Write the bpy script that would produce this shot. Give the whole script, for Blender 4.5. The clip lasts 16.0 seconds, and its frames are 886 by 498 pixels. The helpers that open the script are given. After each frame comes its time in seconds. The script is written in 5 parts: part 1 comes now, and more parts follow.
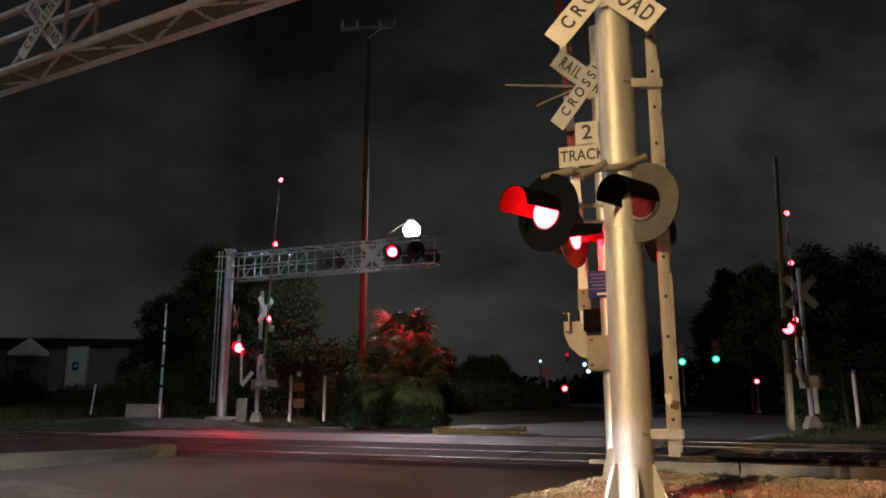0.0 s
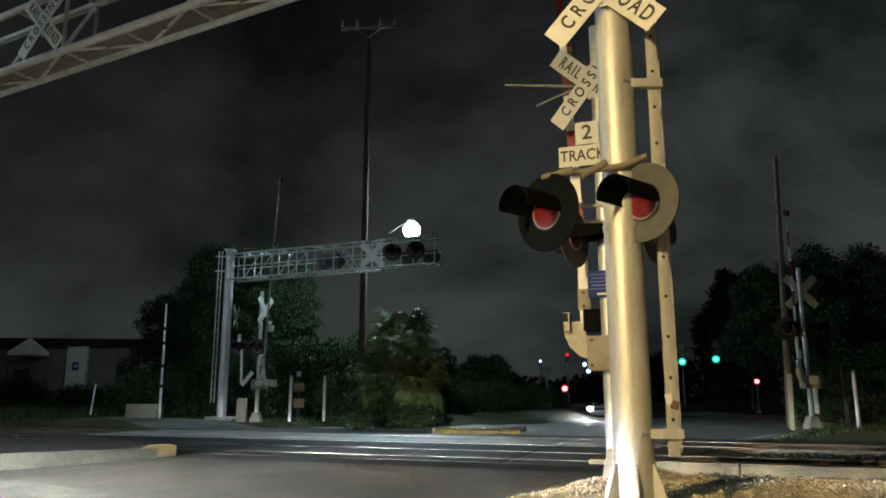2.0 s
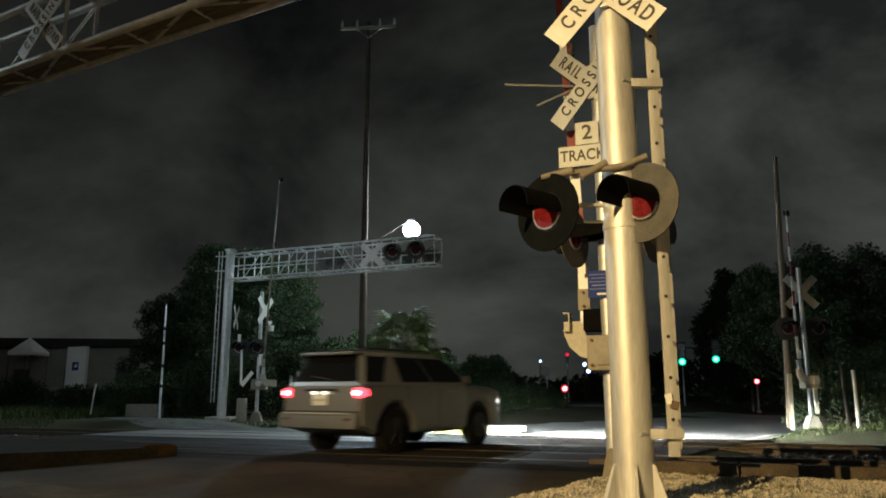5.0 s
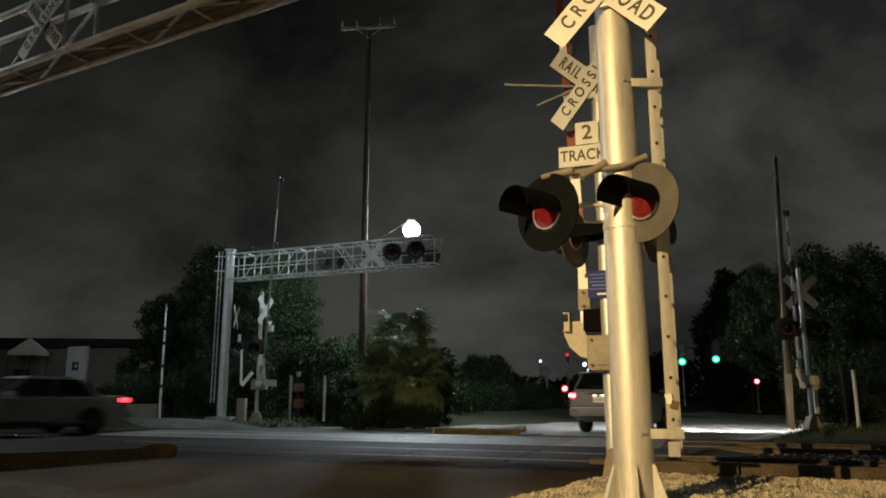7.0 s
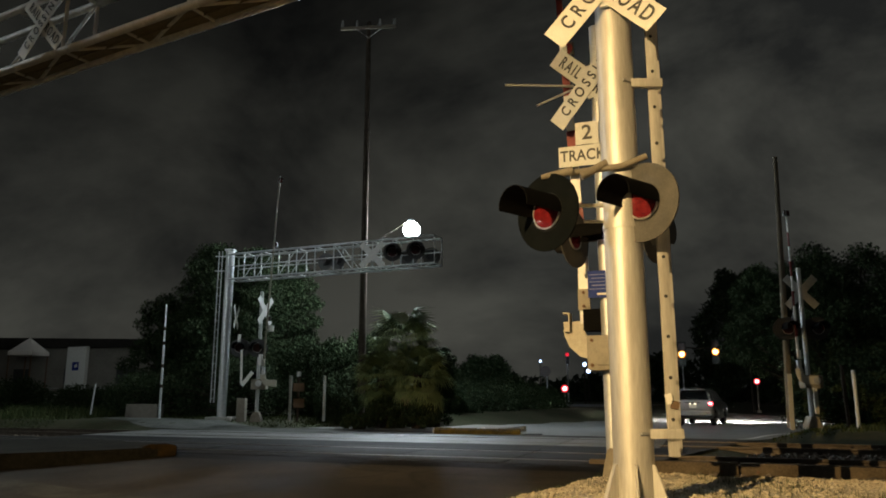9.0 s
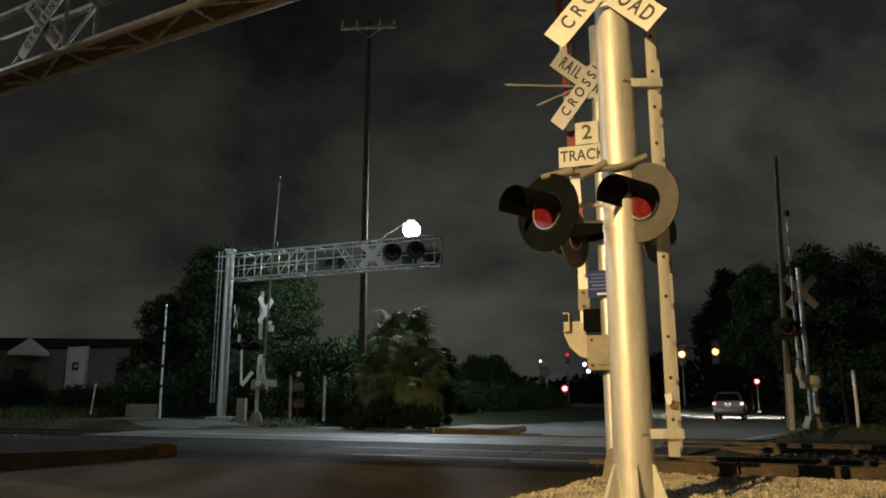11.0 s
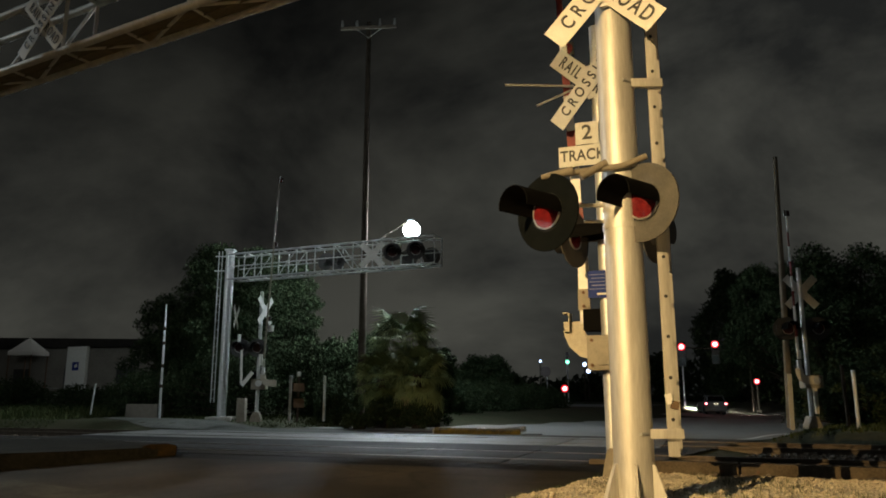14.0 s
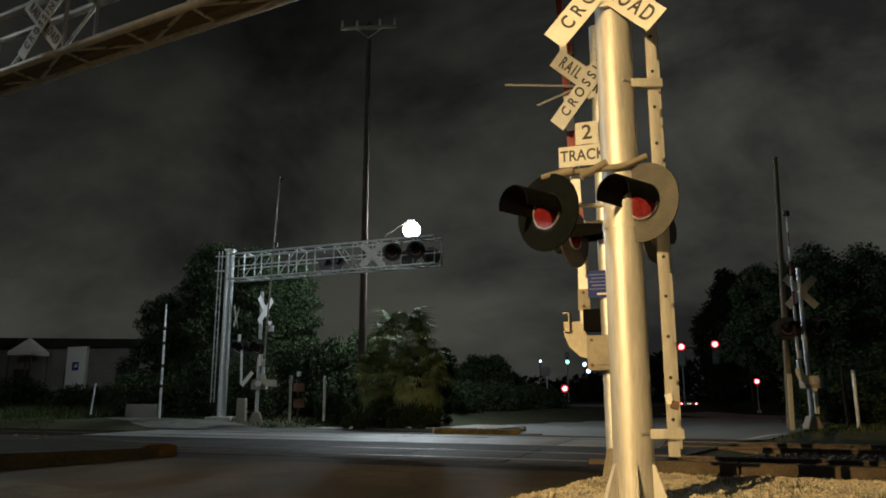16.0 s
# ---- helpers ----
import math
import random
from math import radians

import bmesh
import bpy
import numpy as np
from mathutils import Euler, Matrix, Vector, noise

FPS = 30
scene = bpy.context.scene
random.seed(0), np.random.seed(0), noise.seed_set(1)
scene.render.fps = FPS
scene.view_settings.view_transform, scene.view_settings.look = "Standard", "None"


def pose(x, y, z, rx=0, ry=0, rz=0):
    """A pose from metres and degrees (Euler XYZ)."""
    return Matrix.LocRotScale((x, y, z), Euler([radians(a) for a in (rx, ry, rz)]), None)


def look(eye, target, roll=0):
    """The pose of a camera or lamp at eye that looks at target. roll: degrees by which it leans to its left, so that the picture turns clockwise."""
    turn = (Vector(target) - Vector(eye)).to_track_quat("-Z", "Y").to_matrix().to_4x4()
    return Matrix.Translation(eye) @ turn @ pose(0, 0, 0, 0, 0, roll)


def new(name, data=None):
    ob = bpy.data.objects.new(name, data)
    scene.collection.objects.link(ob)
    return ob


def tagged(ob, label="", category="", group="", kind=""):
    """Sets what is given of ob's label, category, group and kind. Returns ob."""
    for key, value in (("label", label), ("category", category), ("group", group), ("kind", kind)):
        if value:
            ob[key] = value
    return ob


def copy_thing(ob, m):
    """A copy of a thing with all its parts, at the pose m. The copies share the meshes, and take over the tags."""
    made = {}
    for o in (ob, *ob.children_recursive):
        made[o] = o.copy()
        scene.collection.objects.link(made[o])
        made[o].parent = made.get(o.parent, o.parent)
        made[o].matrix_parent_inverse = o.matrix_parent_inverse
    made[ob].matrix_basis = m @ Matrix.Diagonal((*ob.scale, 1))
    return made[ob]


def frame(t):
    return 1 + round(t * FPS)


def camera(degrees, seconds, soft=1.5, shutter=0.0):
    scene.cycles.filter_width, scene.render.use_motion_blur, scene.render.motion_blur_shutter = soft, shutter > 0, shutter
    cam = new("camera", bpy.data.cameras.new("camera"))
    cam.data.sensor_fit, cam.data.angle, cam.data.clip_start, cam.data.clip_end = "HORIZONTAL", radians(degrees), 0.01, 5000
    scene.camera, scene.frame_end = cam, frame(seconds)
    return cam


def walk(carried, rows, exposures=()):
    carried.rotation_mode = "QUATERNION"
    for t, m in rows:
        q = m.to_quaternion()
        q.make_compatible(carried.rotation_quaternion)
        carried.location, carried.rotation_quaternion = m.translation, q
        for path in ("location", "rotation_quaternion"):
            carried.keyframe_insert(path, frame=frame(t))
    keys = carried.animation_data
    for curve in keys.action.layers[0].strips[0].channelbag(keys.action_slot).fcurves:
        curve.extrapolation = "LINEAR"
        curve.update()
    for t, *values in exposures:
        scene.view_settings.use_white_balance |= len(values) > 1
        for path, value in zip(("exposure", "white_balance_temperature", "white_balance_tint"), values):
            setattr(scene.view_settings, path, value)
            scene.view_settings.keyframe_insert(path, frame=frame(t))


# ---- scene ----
cam = camera(62.2, 16.0, soft=1.8, shutter=0.9)
EYE = pose(0, 0, 1.0, 90 + 11.225, 0, 0)
walk(cam, [(0.0, EYE), (16.0, EYE)], exposures=[(0.0, -0.75, 5950, 16), (0.35, -0.6, 5950, 16), (0.9, -0.55, 5900, 14), (1.3, -0.5, 5700, 8), (1.6, -0.5, 5600, 3), (2.1, -0.32, 5650, 2), (3.5, -0.27, 5750, 2),
                                                    (4.2, -0.12, 5850, 4), (6.3, 0.0, 6100, 8), (8.0, 0.0, 6300, 10), (16.0, 0.0, 6350, 10)])

# ---- night sky and lamps ----
ROAD_AZ = 34.0            # the road runs away at this bearing
TRACK = (Vector((0.941, -0.339, 0)), Vector((0.339, 0.941, 0)))   # along the rails, across the rails


def night_sky():
    world = bpy.data.worlds.new("night_sky")
    scene.world = world
    world.use_nodes = True
    nt = world.node_tree
    nt.nodes.clear()
    co = nt.nodes.new("ShaderNodeTexCoord")
    mp = nt.nodes.new("ShaderNodeMapping")
    mp.inputs["Scale"].default_value = (1.0, 1.0, 1.6)
    mp.inputs["Rotation"].default_value = (0.25, 0.35, 0.4)
    ns = nt.nodes.new("ShaderNodeTexNoise")
    ns.inputs["Scale"].default_value = 2.2
    ns.inputs["Detail"].default_value = 7.0
    ns.inputs["Roughness"].default_value = 0.58
    ns.inputs["Distortion"].default_value = 0.25
    rp = nt.nodes.new("ShaderNodeValToRGB")
    rp.color_ramp.elements[0].position, rp.color_ramp.elements[0].color = 0.40, (0.0105, 0.0108, 0.0100, 1)
    rp.color_ramp.elements[1].position, rp.color_ramp.elements[1].color = 0.64, (0.0445, 0.0440, 0.0365, 1)
    # the town's glow: brighter to both sides and low down
    sep = nt.nodes.new("ShaderNodeSeparateXYZ")
    sq = nt.nodes.new("ShaderNodeMath")
    sq.operation = "MULTIPLY"
    side = nt.nodes.new("ShaderNodeMath")
    side.operation = "MULTIPLY_ADD"
    side.inputs[1].default_value, side.inputs[2].default_value = 2.45, 1.27
    low = nt.nodes.new("ShaderNodeMath")
    low.operation = "MULTIPLY_ADD"
    low.inputs[1].default_value = -2.15
    lim = nt.nodes.new("ShaderNodeClamp")
    lim.inputs["Min"].default_value, lim.inputs["Max"].default_value = 0.33, 1.35
    bg = nt.nodes.new("ShaderNodeBackground")
    out = nt.nodes.new("ShaderNodeOutputWorld")
    nt.links.new(co.outputs["Generated"], sep.inputs["Vector"])
    lean = nt.nodes.new("ShaderNodeMath")
    lean.inputs[1].default_value = 0.33
    nt.links.new(sep.outputs["X"], lean.inputs[0])
    nt.links.new(lean.outputs[0], sq.inputs[0])
    nt.links.new(lean.outputs[0], sq.inputs[1])
    nt.links.new(sq.outputs[0], side.inputs[0])
    nt.links.new(sep.outputs["Z"], low.inputs[0])
    nt.links.new(side.outputs[0], low.inputs[2])
    nt.links.new(low.outputs[0], lim.inputs["Value"])
    nt.links.new(lim.outputs[0], bg.inputs["Strength"])
    nt.links.new(co.outputs["Generated"], mp.inputs["Vector"])
    nt.links.new(mp.outputs["Vector"], ns.inputs["Vector"])
    nt.links.new(ns.outputs["Fac"], rp.inputs["Fac"])
    nt.links.new(rp.outputs["Color"], bg.inputs["Color"])
    nt.links.new(bg.outputs["Background"], out.inputs["Surface"])


night_sky()


def lamp(name, kind, place, energy, color, radius, target=None, cone=160):
    data = bpy.data.lights.new(name, kind)
    data.energy, data.color, data.shadow_soft_size = energy, color, radius
    if kind == "SPOT":
        data.spot_size, data.spot_blend = radians(cone), 0.95
    ob = new(name, data)
    ob.matrix_basis = look(place, target) if target else Matrix.Translation(place)
    return ob


SODIUM_AT = (-8.6, -7.2, 6.4)
WHITE_AT = (-1.36, 31.1, 8.0)
SIDE_AT = (-17.0, 13.5, 8.6)
lamp("sodium_glow", "SPOT", SODIUM_AT, 17500, (1.0, 0.67, 0.28), 0.03, target=(6.4, 7.4, 0.6), cone=86)
lamp("white_glow", "POINT", WHITE_AT, 3600, (0.82, 0.95, 1.0), 0.16)
lamp("side_glow", "POINT", SIDE_AT, 2400, (0.86, 0.95, 0.95), 0.16)


# ---- materials ----
def mat(name, color, rough=0.7, metal=0.0, color2=None, scale=6.0, bump=0.0, bump_scale=40.0, island=0.0, spec=0.5, glow=0.0, rand=0.0, streak=1.0):
    m = bpy.data.materials.new(name)
    m.use_nodes = True
    nt = m.node_tree
    bs = nt.nodes["Principled BSDF"]
    bs.inputs["Roughness"].default_value, bs.inputs["Metallic"].default_value = rough, metal
    bs.inputs["Specular IOR Level"].default_value = spec
    co = nt.nodes.new("ShaderNodeTexCoord")
    if color2:
        n1 = nt.nodes.new("ShaderNodeTexNoise")
        n1.inputs["Scale"].default_value, n1.inputs["Detail"].default_value = scale, 6
        n1.inputs["Roughness"].default_value = 0.62
        n2 = nt.nodes.new("ShaderNodeTexNoise")
        n2.inputs["Scale"].default_value, n2.inputs["Detail"].default_value = scale * 9, 4
        ad = nt.nodes.new("ShaderNodeMix")
        ad.inputs["Factor"].default_value = 0.35
        rp = nt.nodes.new("ShaderNodeValToRGB")
        rp.color_ramp.elements[0].position, rp.color_ramp.elements[1].position = 0.36, 0.66
        rp.color_ramp.elements[0].color, rp.color_ramp.elements[1].color = (*color, 1), (*color2, 1)
        mp = nt.nodes.new("ShaderNodeMapping")
        mp.inputs["Scale"].default_value = (1, 1, streak)
        nt.links.new(co.outputs["Object"], mp.inputs["Vector"])
        for n in (n1, n2):
            nt.links.new(mp.outputs["Vector"], n.inputs["Vector"])
        nt.links.new(n1.outputs["Fac"], ad.inputs[2])
        nt.links.new(n2.outputs["Fac"], ad.inputs[3])
        fac = ad.outputs[0]
        if island or rand:
            src = nt.nodes.new("ShaderNodeNewGeometry" if island else "ShaderNodeObjectInfo")
            mx = nt.nodes.new("ShaderNodeMix")
            mx.inputs["Factor"].default_value = island or rand
            nt.links.new(fac, mx.inputs[2])
            nt.links.new(src.outputs["Random Per Island" if island else "Random"], mx.inputs[3])
            fac = mx.outputs[0]
        nt.links.new(fac, rp.inputs["Fac"])
        nt.links.new(rp.outputs["Color"], bs.inputs["Base Color"])
        rr = nt.nodes.new("ShaderNodeMapRange")
        rr.inputs["To Min"].default_value, rr.inputs["To Max"].default_value = max(rough - 0.12, 0.03), min(rough + 0.12, 1.0)
        nt.links.new(n1.outputs["Fac"], rr.inputs["Value"])
        nt.links.new(rr.outputs["Result"], bs.inputs["Roughness"])
    else:
        bs.inputs["Base Color"].default_value = (*color, 1)
    if bump:
        nb = nt.nodes.new("ShaderNodeTexNoise")
        nb.inputs["Scale"].default_value, nb.inputs["Detail"].default_value = bump_scale, 5
        bp = nt.nodes.new("ShaderNodeBump")
        bp.inputs["Strength"].default_value, bp.inputs["Distance"].default_value = bump, 0.02
        nt.links.new(co.outputs["Object"], nb.inputs["Vector"])
        nt.links.new(nb.outputs["Fac"], bp.inputs["Height"])
        nt.links.new(bp.outputs["Normal"], bs.inputs["Normal"])
    if glow:
        bs.inputs["Emission Color"].default_value = (*color, 1)
        bs.inputs["Emission Strength"].default_value = glow
    return m


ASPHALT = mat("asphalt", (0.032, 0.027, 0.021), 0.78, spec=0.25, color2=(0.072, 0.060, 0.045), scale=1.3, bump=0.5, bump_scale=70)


def worn(m, scale, dark):
    """Darkens thin wandering cracks and broad oily patches of a road material."""
    nt = m.node_tree
    bs = nt.nodes["Principled BSDF"]
    src = bs.inputs["Base Color"].links[0].from_socket
    co = nt.nodes.new("ShaderNodeTexCoord")
    wob = nt.nodes.new("ShaderNodeTexNoise")
    wob.inputs["Scale"].default_value, wob.inputs["Detail"].default_value = 1.1, 4
    add = nt.nodes.new("ShaderNodeVectorMath")
    add.operation = "ADD"
    vor = nt.nodes.new("ShaderNodeTexVoronoi")
    vor.feature = "DISTANCE_TO_EDGE"
    vor.inputs["Scale"].default_value = scale
    cr = nt.nodes.new("ShaderNodeValToRGB")
    cr.color_ramp.elements[0].position, cr.color_ramp.elements[0].color = 0.004, (dark, dark, dark, 1)
    cr.color_ramp.elements[1].position, cr.color_ramp.elements[1].color = 0.022, (1, 1, 1, 1)
    pat = nt.nodes.new("ShaderNodeTexNoise")
    pat.inputs["Scale"].default_value, pat.inputs["Detail"].default_value = 0.35, 3
    pr = nt.nodes.new("ShaderNodeValToRGB")
    pr.color_ramp.elements[0].position, pr.color_ramp.elements[0].color = 0.42, (0.55, 0.55, 0.55, 1)
    pr.color_ramp.elements[1].position, pr.color_ramp.elements[1].color = 0.58, (1.15, 1.15, 1.15, 1)
    m1, m2 = nt.nodes.new("ShaderNodeVectorMath"), nt.nodes.new("ShaderNodeVectorMath")
    m1.operation = m2.operation = "MULTIPLY"
    nt.links.new(co.outputs["Object"], wob.inputs["Vector"])
    nt.links.new(co.outputs["Object"], add.inputs[0])
    nt.links.new(wob.outputs["Color"], add.inputs[1])
    nt.links.new(add.outputs[0], vor.inputs["Vector"])
    nt.links.new(vor.outputs["Distance"], cr.inputs["Fac"])
    nt.links.new(co.outputs["Object"], pat.inputs["Vector"])
    nt.links.new(pat.outputs["Fac"], pr.inputs["Fac"])
    nt.links.new(src, m1.inputs[0])
    nt.links.new(cr.outputs["Color"], m1.inputs[1])
    nt.links.new(m1.outputs[0], m2.inputs[0])
    nt.links.new(pr.outputs["Color"], m2.inputs[1])
    nt.links.new(m2.outputs[0], bs.inputs["Base Color"])


worn(ASPHALT, 0.28, 0.68)
CONCRETE = mat("concrete", (0.22, 0.21, 0.19), 0.75, color2=(0.36, 0.34, 0.31), scale=1.1, bump=0.3, bump_scale=50)
PAVED = mat("pale_pavement", (0.13, 0.13, 0.125), 0.6, color2=(0.24, 0.235, 0.22), scale=0.7, bump=0.35, bump_scale=45)
VERGE = mat("weedy_paving", (0.055, 0.058, 0.05), 0.9, spec=0.15, color2=(0.15, 0.148, 0.135), scale=0.9, bump=0.5, bump_scale=40)
GRAVEL = mat("gravel", (0.27, 0.235, 0.175), 0.95, color2=(0.62, 0.55, 0.41), scale=5, bump=1.0, bump_scale=26)
STONE = mat("ballast_stone", (0.055, 0.044, 0.034), 0.95, color2=(0.17, 0.135, 0.10), scale=9, bump=0.5, bump_scale=30, island=0.6)
DIRT = mat("dirt_and_grass", (0.028, 0.036, 0.016), 0.95, spec=0.15, color2=(0.065, 0.058, 0.036), scale=0.8, bump=0.9, bump_scale=14)
GRASS = mat("grass", (0.026, 0.038, 0.013), 0.95, spec=0.02, color2=(0.065, 0.074, 0.032), scale=3, island=0.6)
RAILSTEEL = mat("rail_steel", (0.055, 0.043, 0.033), 0.42, 0.7, color2=(0.14, 0.115, 0.092), scale=8)
RUST = mat("rusty_steel", (0.09, 0.045, 0.025), 0.8, 0.3, color2=(0.16, 0.09, 0.05), scale=12)
TIMBER = mat("dark_timber", (0.035, 0.028, 0.022), 0.9, color2=(0.085, 0.065, 0.048), scale=7, bump=0.5, rand=0.4)
RUBBER_PANEL = mat("crossing_panel", (0.012, 0.0112, 0.010), 0.78, spec=0.15, color2=(0.030, 0.028, 0.025), scale=2.2, bump=0.4, rand=0.4)
ALU = mat("aluminium", (0.40, 0.385, 0.355), 0.5, 0.45, color2=(0.64, 0.63, 0.59), scale=8, streak=0.1, bump=0.04, bump_scale=60)
GALV = mat("galvanised_steel", (0.40, 0.41, 0.41), 0.5, 0.6, color2=(0.58, 0.59, 0.59), scale=9, bump=0.1)
WHITEPAINT = mat("white_paint", (0.70, 0.69, 0.65), 0.5, color2=(0.82, 0.81, 0.78), scale=6, bump=0.05)
REDPAINT = mat("red_stripe", (0.15, 0.018, 0.016), 0.6, color2=(0.22, 0.03, 0.025), scale=9)
SIGNWHITE = mat("sign_white", (0.58, 0.57, 0.53), 0.5, color2=(0.70, 0.69, 0.65), scale=8)
CONDUIT = mat("weathered_conduit", (0.15, 0.13, 0.10), 0.7, 0.2, color2=(0.26, 0.23, 0.18), scale=14, bump=0.2)
CREAM = mat("aged_cream_paint", (0.34, 0.31, 0.25), 0.6, color2=(0.48, 0.45, 0.37), scale=7, bump=0.1)
CASE = mat("dull_tan_paint", (0.19, 0.17, 0.135), 0.65, 0.1, color2=(0.29, 0.265, 0.21), scale=9, bump=0.15)
# sign_white toned down: weaker light on the near gate's boards is painted in
SIGN_SHADED = mat("shaded_sign_white", (0.46, 0.47, 0.45), 0.6, color2=(0.60, 0.61, 0.59), scale=6)
SIGNBACK = mat("sign_back", (0.42, 0.41, 0.39), 0.5, 0.3, color2=(0.55, 0.54, 0.5), scale=9)
HOODBLACK = mat("visor_black", (0.0025, 0.0025, 0.003), 0.9, spec=0.05, color2=(0.006, 0.006, 0.006), scale=12)
# signal_black darkened: the left plate's shade is put into its colour
PLATE_SHADED = mat("shaded_black_plate", (0.0046, 0.0058, 0.0064), 0.95, spec=0.0, color2=(0.0085, 0.0102, 0.0112), scale=7)
BLACK = mat("black_paint", (0.014, 0.014, 0.014), 0.55, color2=(0.03, 0.03, 0.03), scale=12)
DISC = mat("signal_black", (0.05, 0.048, 0.045), 0.7, color2=(0.10, 0.095, 0.085), scale=7)
BROWNPLATE = mat("brown_plate", (0.10, 0.062, 0.035), 0.7, color2=(0.17, 0.11, 0.065), scale=7)
SHEET = mat("weathered_brown_sheet", (0.10, 0.085, 0.06), 0.8, 0.1, spec=0.2, color2=(0.17, 0.145, 0.10), scale=5)
ISLANDTOP = mat("island_top_concrete", (0.05, 0.049, 0.043), 0.9, spec=0.1, color2=(0.11, 0.105, 0.09), scale=1.3, bump=0.5, bump_scale=34)
STOPLINE = mat("worn_off_line_paint", (0.045, 0.042, 0.035), 0.85, spec=0.15, color2=(0.13, 0.122, 0.10), scale=2.2, bump=0.4, bump_scale=60)
# darker than the island top: the kerb sides' shade is put into colour
KERB_SHADED = mat("shaded_kerb_concrete", (0.016, 0.015, 0.012), 0.9, spec=0.1, color2=(0.045, 0.042, 0.034), scale=1.6, bump=0.5, bump_scale=30)
NOSEPAINT = mat("chipped_yellow_paint", (0.018, 0.015, 0.010), 0.85, spec=0.1, color2=(0.055, 0.034, 0.012), scale=5, bump=0.5)
PALEBLUE = mat("pale_blue_print", (0.10, 0.13, 0.32), 0.6, color2=(0.14, 0.17, 0.36))
BLUE = mat("blue_plate", (0.010, 0.024, 0.15), 0.6, spec=0.15, color2=(0.016, 0.036, 0.20), scale=12)
YELLOW = mat("yellow_kerb_paint", (0.04, 0.033, 0.018), 0.9, spec=0.1, color2=(0.15, 0.108, 0.024), scale=4, bump=0.3)
WOODPOLE = mat("wooden_pole", (0.034, 0.028, 0.022), 0.95, spec=0.03, color2=(0.075, 0.060, 0.047), scale=4, bump=0.4)
RAIL_SIDE_BROWN = mat("rail_side_brown", (0.05, 0.038, 0.026), 0.95, spec=0.05, color2=(0.14, 0.11, 0.075), scale=3.5, bump=0.5, bump_scale=30, rand=0.2)
OLDWOOD = mat("greyed_wood", (0.09, 0.075, 0.055), 0.95, spec=0.05, color2=(0.19, 0.16, 0.12), scale=6, streak=0.1, bump=0.3)
BARK = mat("bark", (0.020, 0.016, 0.012), 0.95, spec=0.05, color2=(0.048, 0.038, 0.028), scale=6, bump=0.6)
LEAF = mat("tree_leaves", (0.017, 0.028, 0.013), 0.9, spec=0.04, color2=(0.040, 0.054, 0.026), scale=1.5, island=0.6)
FROND = mat("palm_frond", (0.066, 0.092, 0.036), 0.8, spec=0.1, color2=(0.15, 0.18, 0.075), scale=2, rand=0.6)
DEADFROND = mat("dry_palm_frond", (0.14, 0.10, 0.06), 0.9, spec=0.1, color2=(0.24, 0.18, 0.11), scale=3, rand=0.5)
LENS_OFF = mat("dark_red_lens", (0.07, 0.004, 0.006), 0.22, color2=(0.16, 0.010, 0.013), scale=26, bump=0.3, bump_scale=90)
LENS_OFF_FAR = mat("unlit_red_lens", (0.03, 0.004, 0.004), 0.3)
LENS_OFF_AMBER = mat("dark_amber_lens", (0.02, 0.012, 0.004), 0.3)
LENS_OFF_GREEN = mat("dark_green_lens", (0.004, 0.014, 0.010), 0.3)
LENS_RING = mat("lens_ring", (0.55, 0.54, 0.52), 0.35, 0.8)


def glow(name, color, strength):
    m = bpy.data.materials.new(name)
    m.use_nodes = True
    nt = m.node_tree
    nt.nodes.clear()
    em = nt.nodes.new("ShaderNodeEmission")
    em.inputs["Color"].default_value, em.inputs["Strength"].default_value = (*color, 1), strength
    out = nt.nodes.new("ShaderNodeOutputMaterial")
    nt.links.new(em.outputs["Emission"], out.inputs["Surface"])
    return m


RED_GLOW = glow("red_signal_glow", (1.0, 0.0016, 0.0018), 1200)
RED_GATE = glow("red_gate_glow", (1.0, 0.045, 0.05), 30)
RED_BEAM = glow("red_beam_glow", (1.0, 0.0006, 0.0006), 5600)
# far lenses: bright cores, with outer rings that draw the glare round them
RED_FAR = glow("red_far_glow", (1.0, 0.22, 0.22), 9.0)
RED_HALO = glow("red_halo_glow", (1.0, 0.02, 0.03), 1.6)
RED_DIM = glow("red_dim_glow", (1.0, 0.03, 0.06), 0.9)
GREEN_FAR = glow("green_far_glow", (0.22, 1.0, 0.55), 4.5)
GREEN_HALO = glow("green_halo_glow", (0.0, 1.0, 0.34), 1.5)
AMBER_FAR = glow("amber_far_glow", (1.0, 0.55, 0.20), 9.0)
AMBER_HALO = glow("amber_halo_glow", (1.0, 0.28, 0.02), 1.8)
WHITE_LAMP = glow("white_lamp_glow", (0.85, 0.95, 1.0), 60)
SODIUM_LAMP = glow("sodium_lamp_glow", (1.0, 0.62, 0.22), 40)
COLD_FAR = glow("cold_far_glow", (0.5, 0.65, 1.0), 6)
HEAD_GLOW = glow("headlight_glow", (1.0, 0.96, 0.85), 300)
BEAM_GLOW = glow("headlight_beam_glow", (1.0, 0.97, 0.88), 820000)
BEAM_WEAK = glow("dipped_beam_glow", (1.0, 0.97, 0.88), 34000)
FOG_GLOW = glow("fog_light_glow", (1.0, 0.97, 0.9), 60)
TAIL_GLOW = glow("tail_light_glow", (1.0, 0.035, 0.05), 7)
TAIL_CORE = glow("tail_bulb_glow", (1.0, 0.42, 0.48), 14)
PLATE_GLOW = glow("plate_light_glow", (1.0, 0.87, 0.6), 3.5)


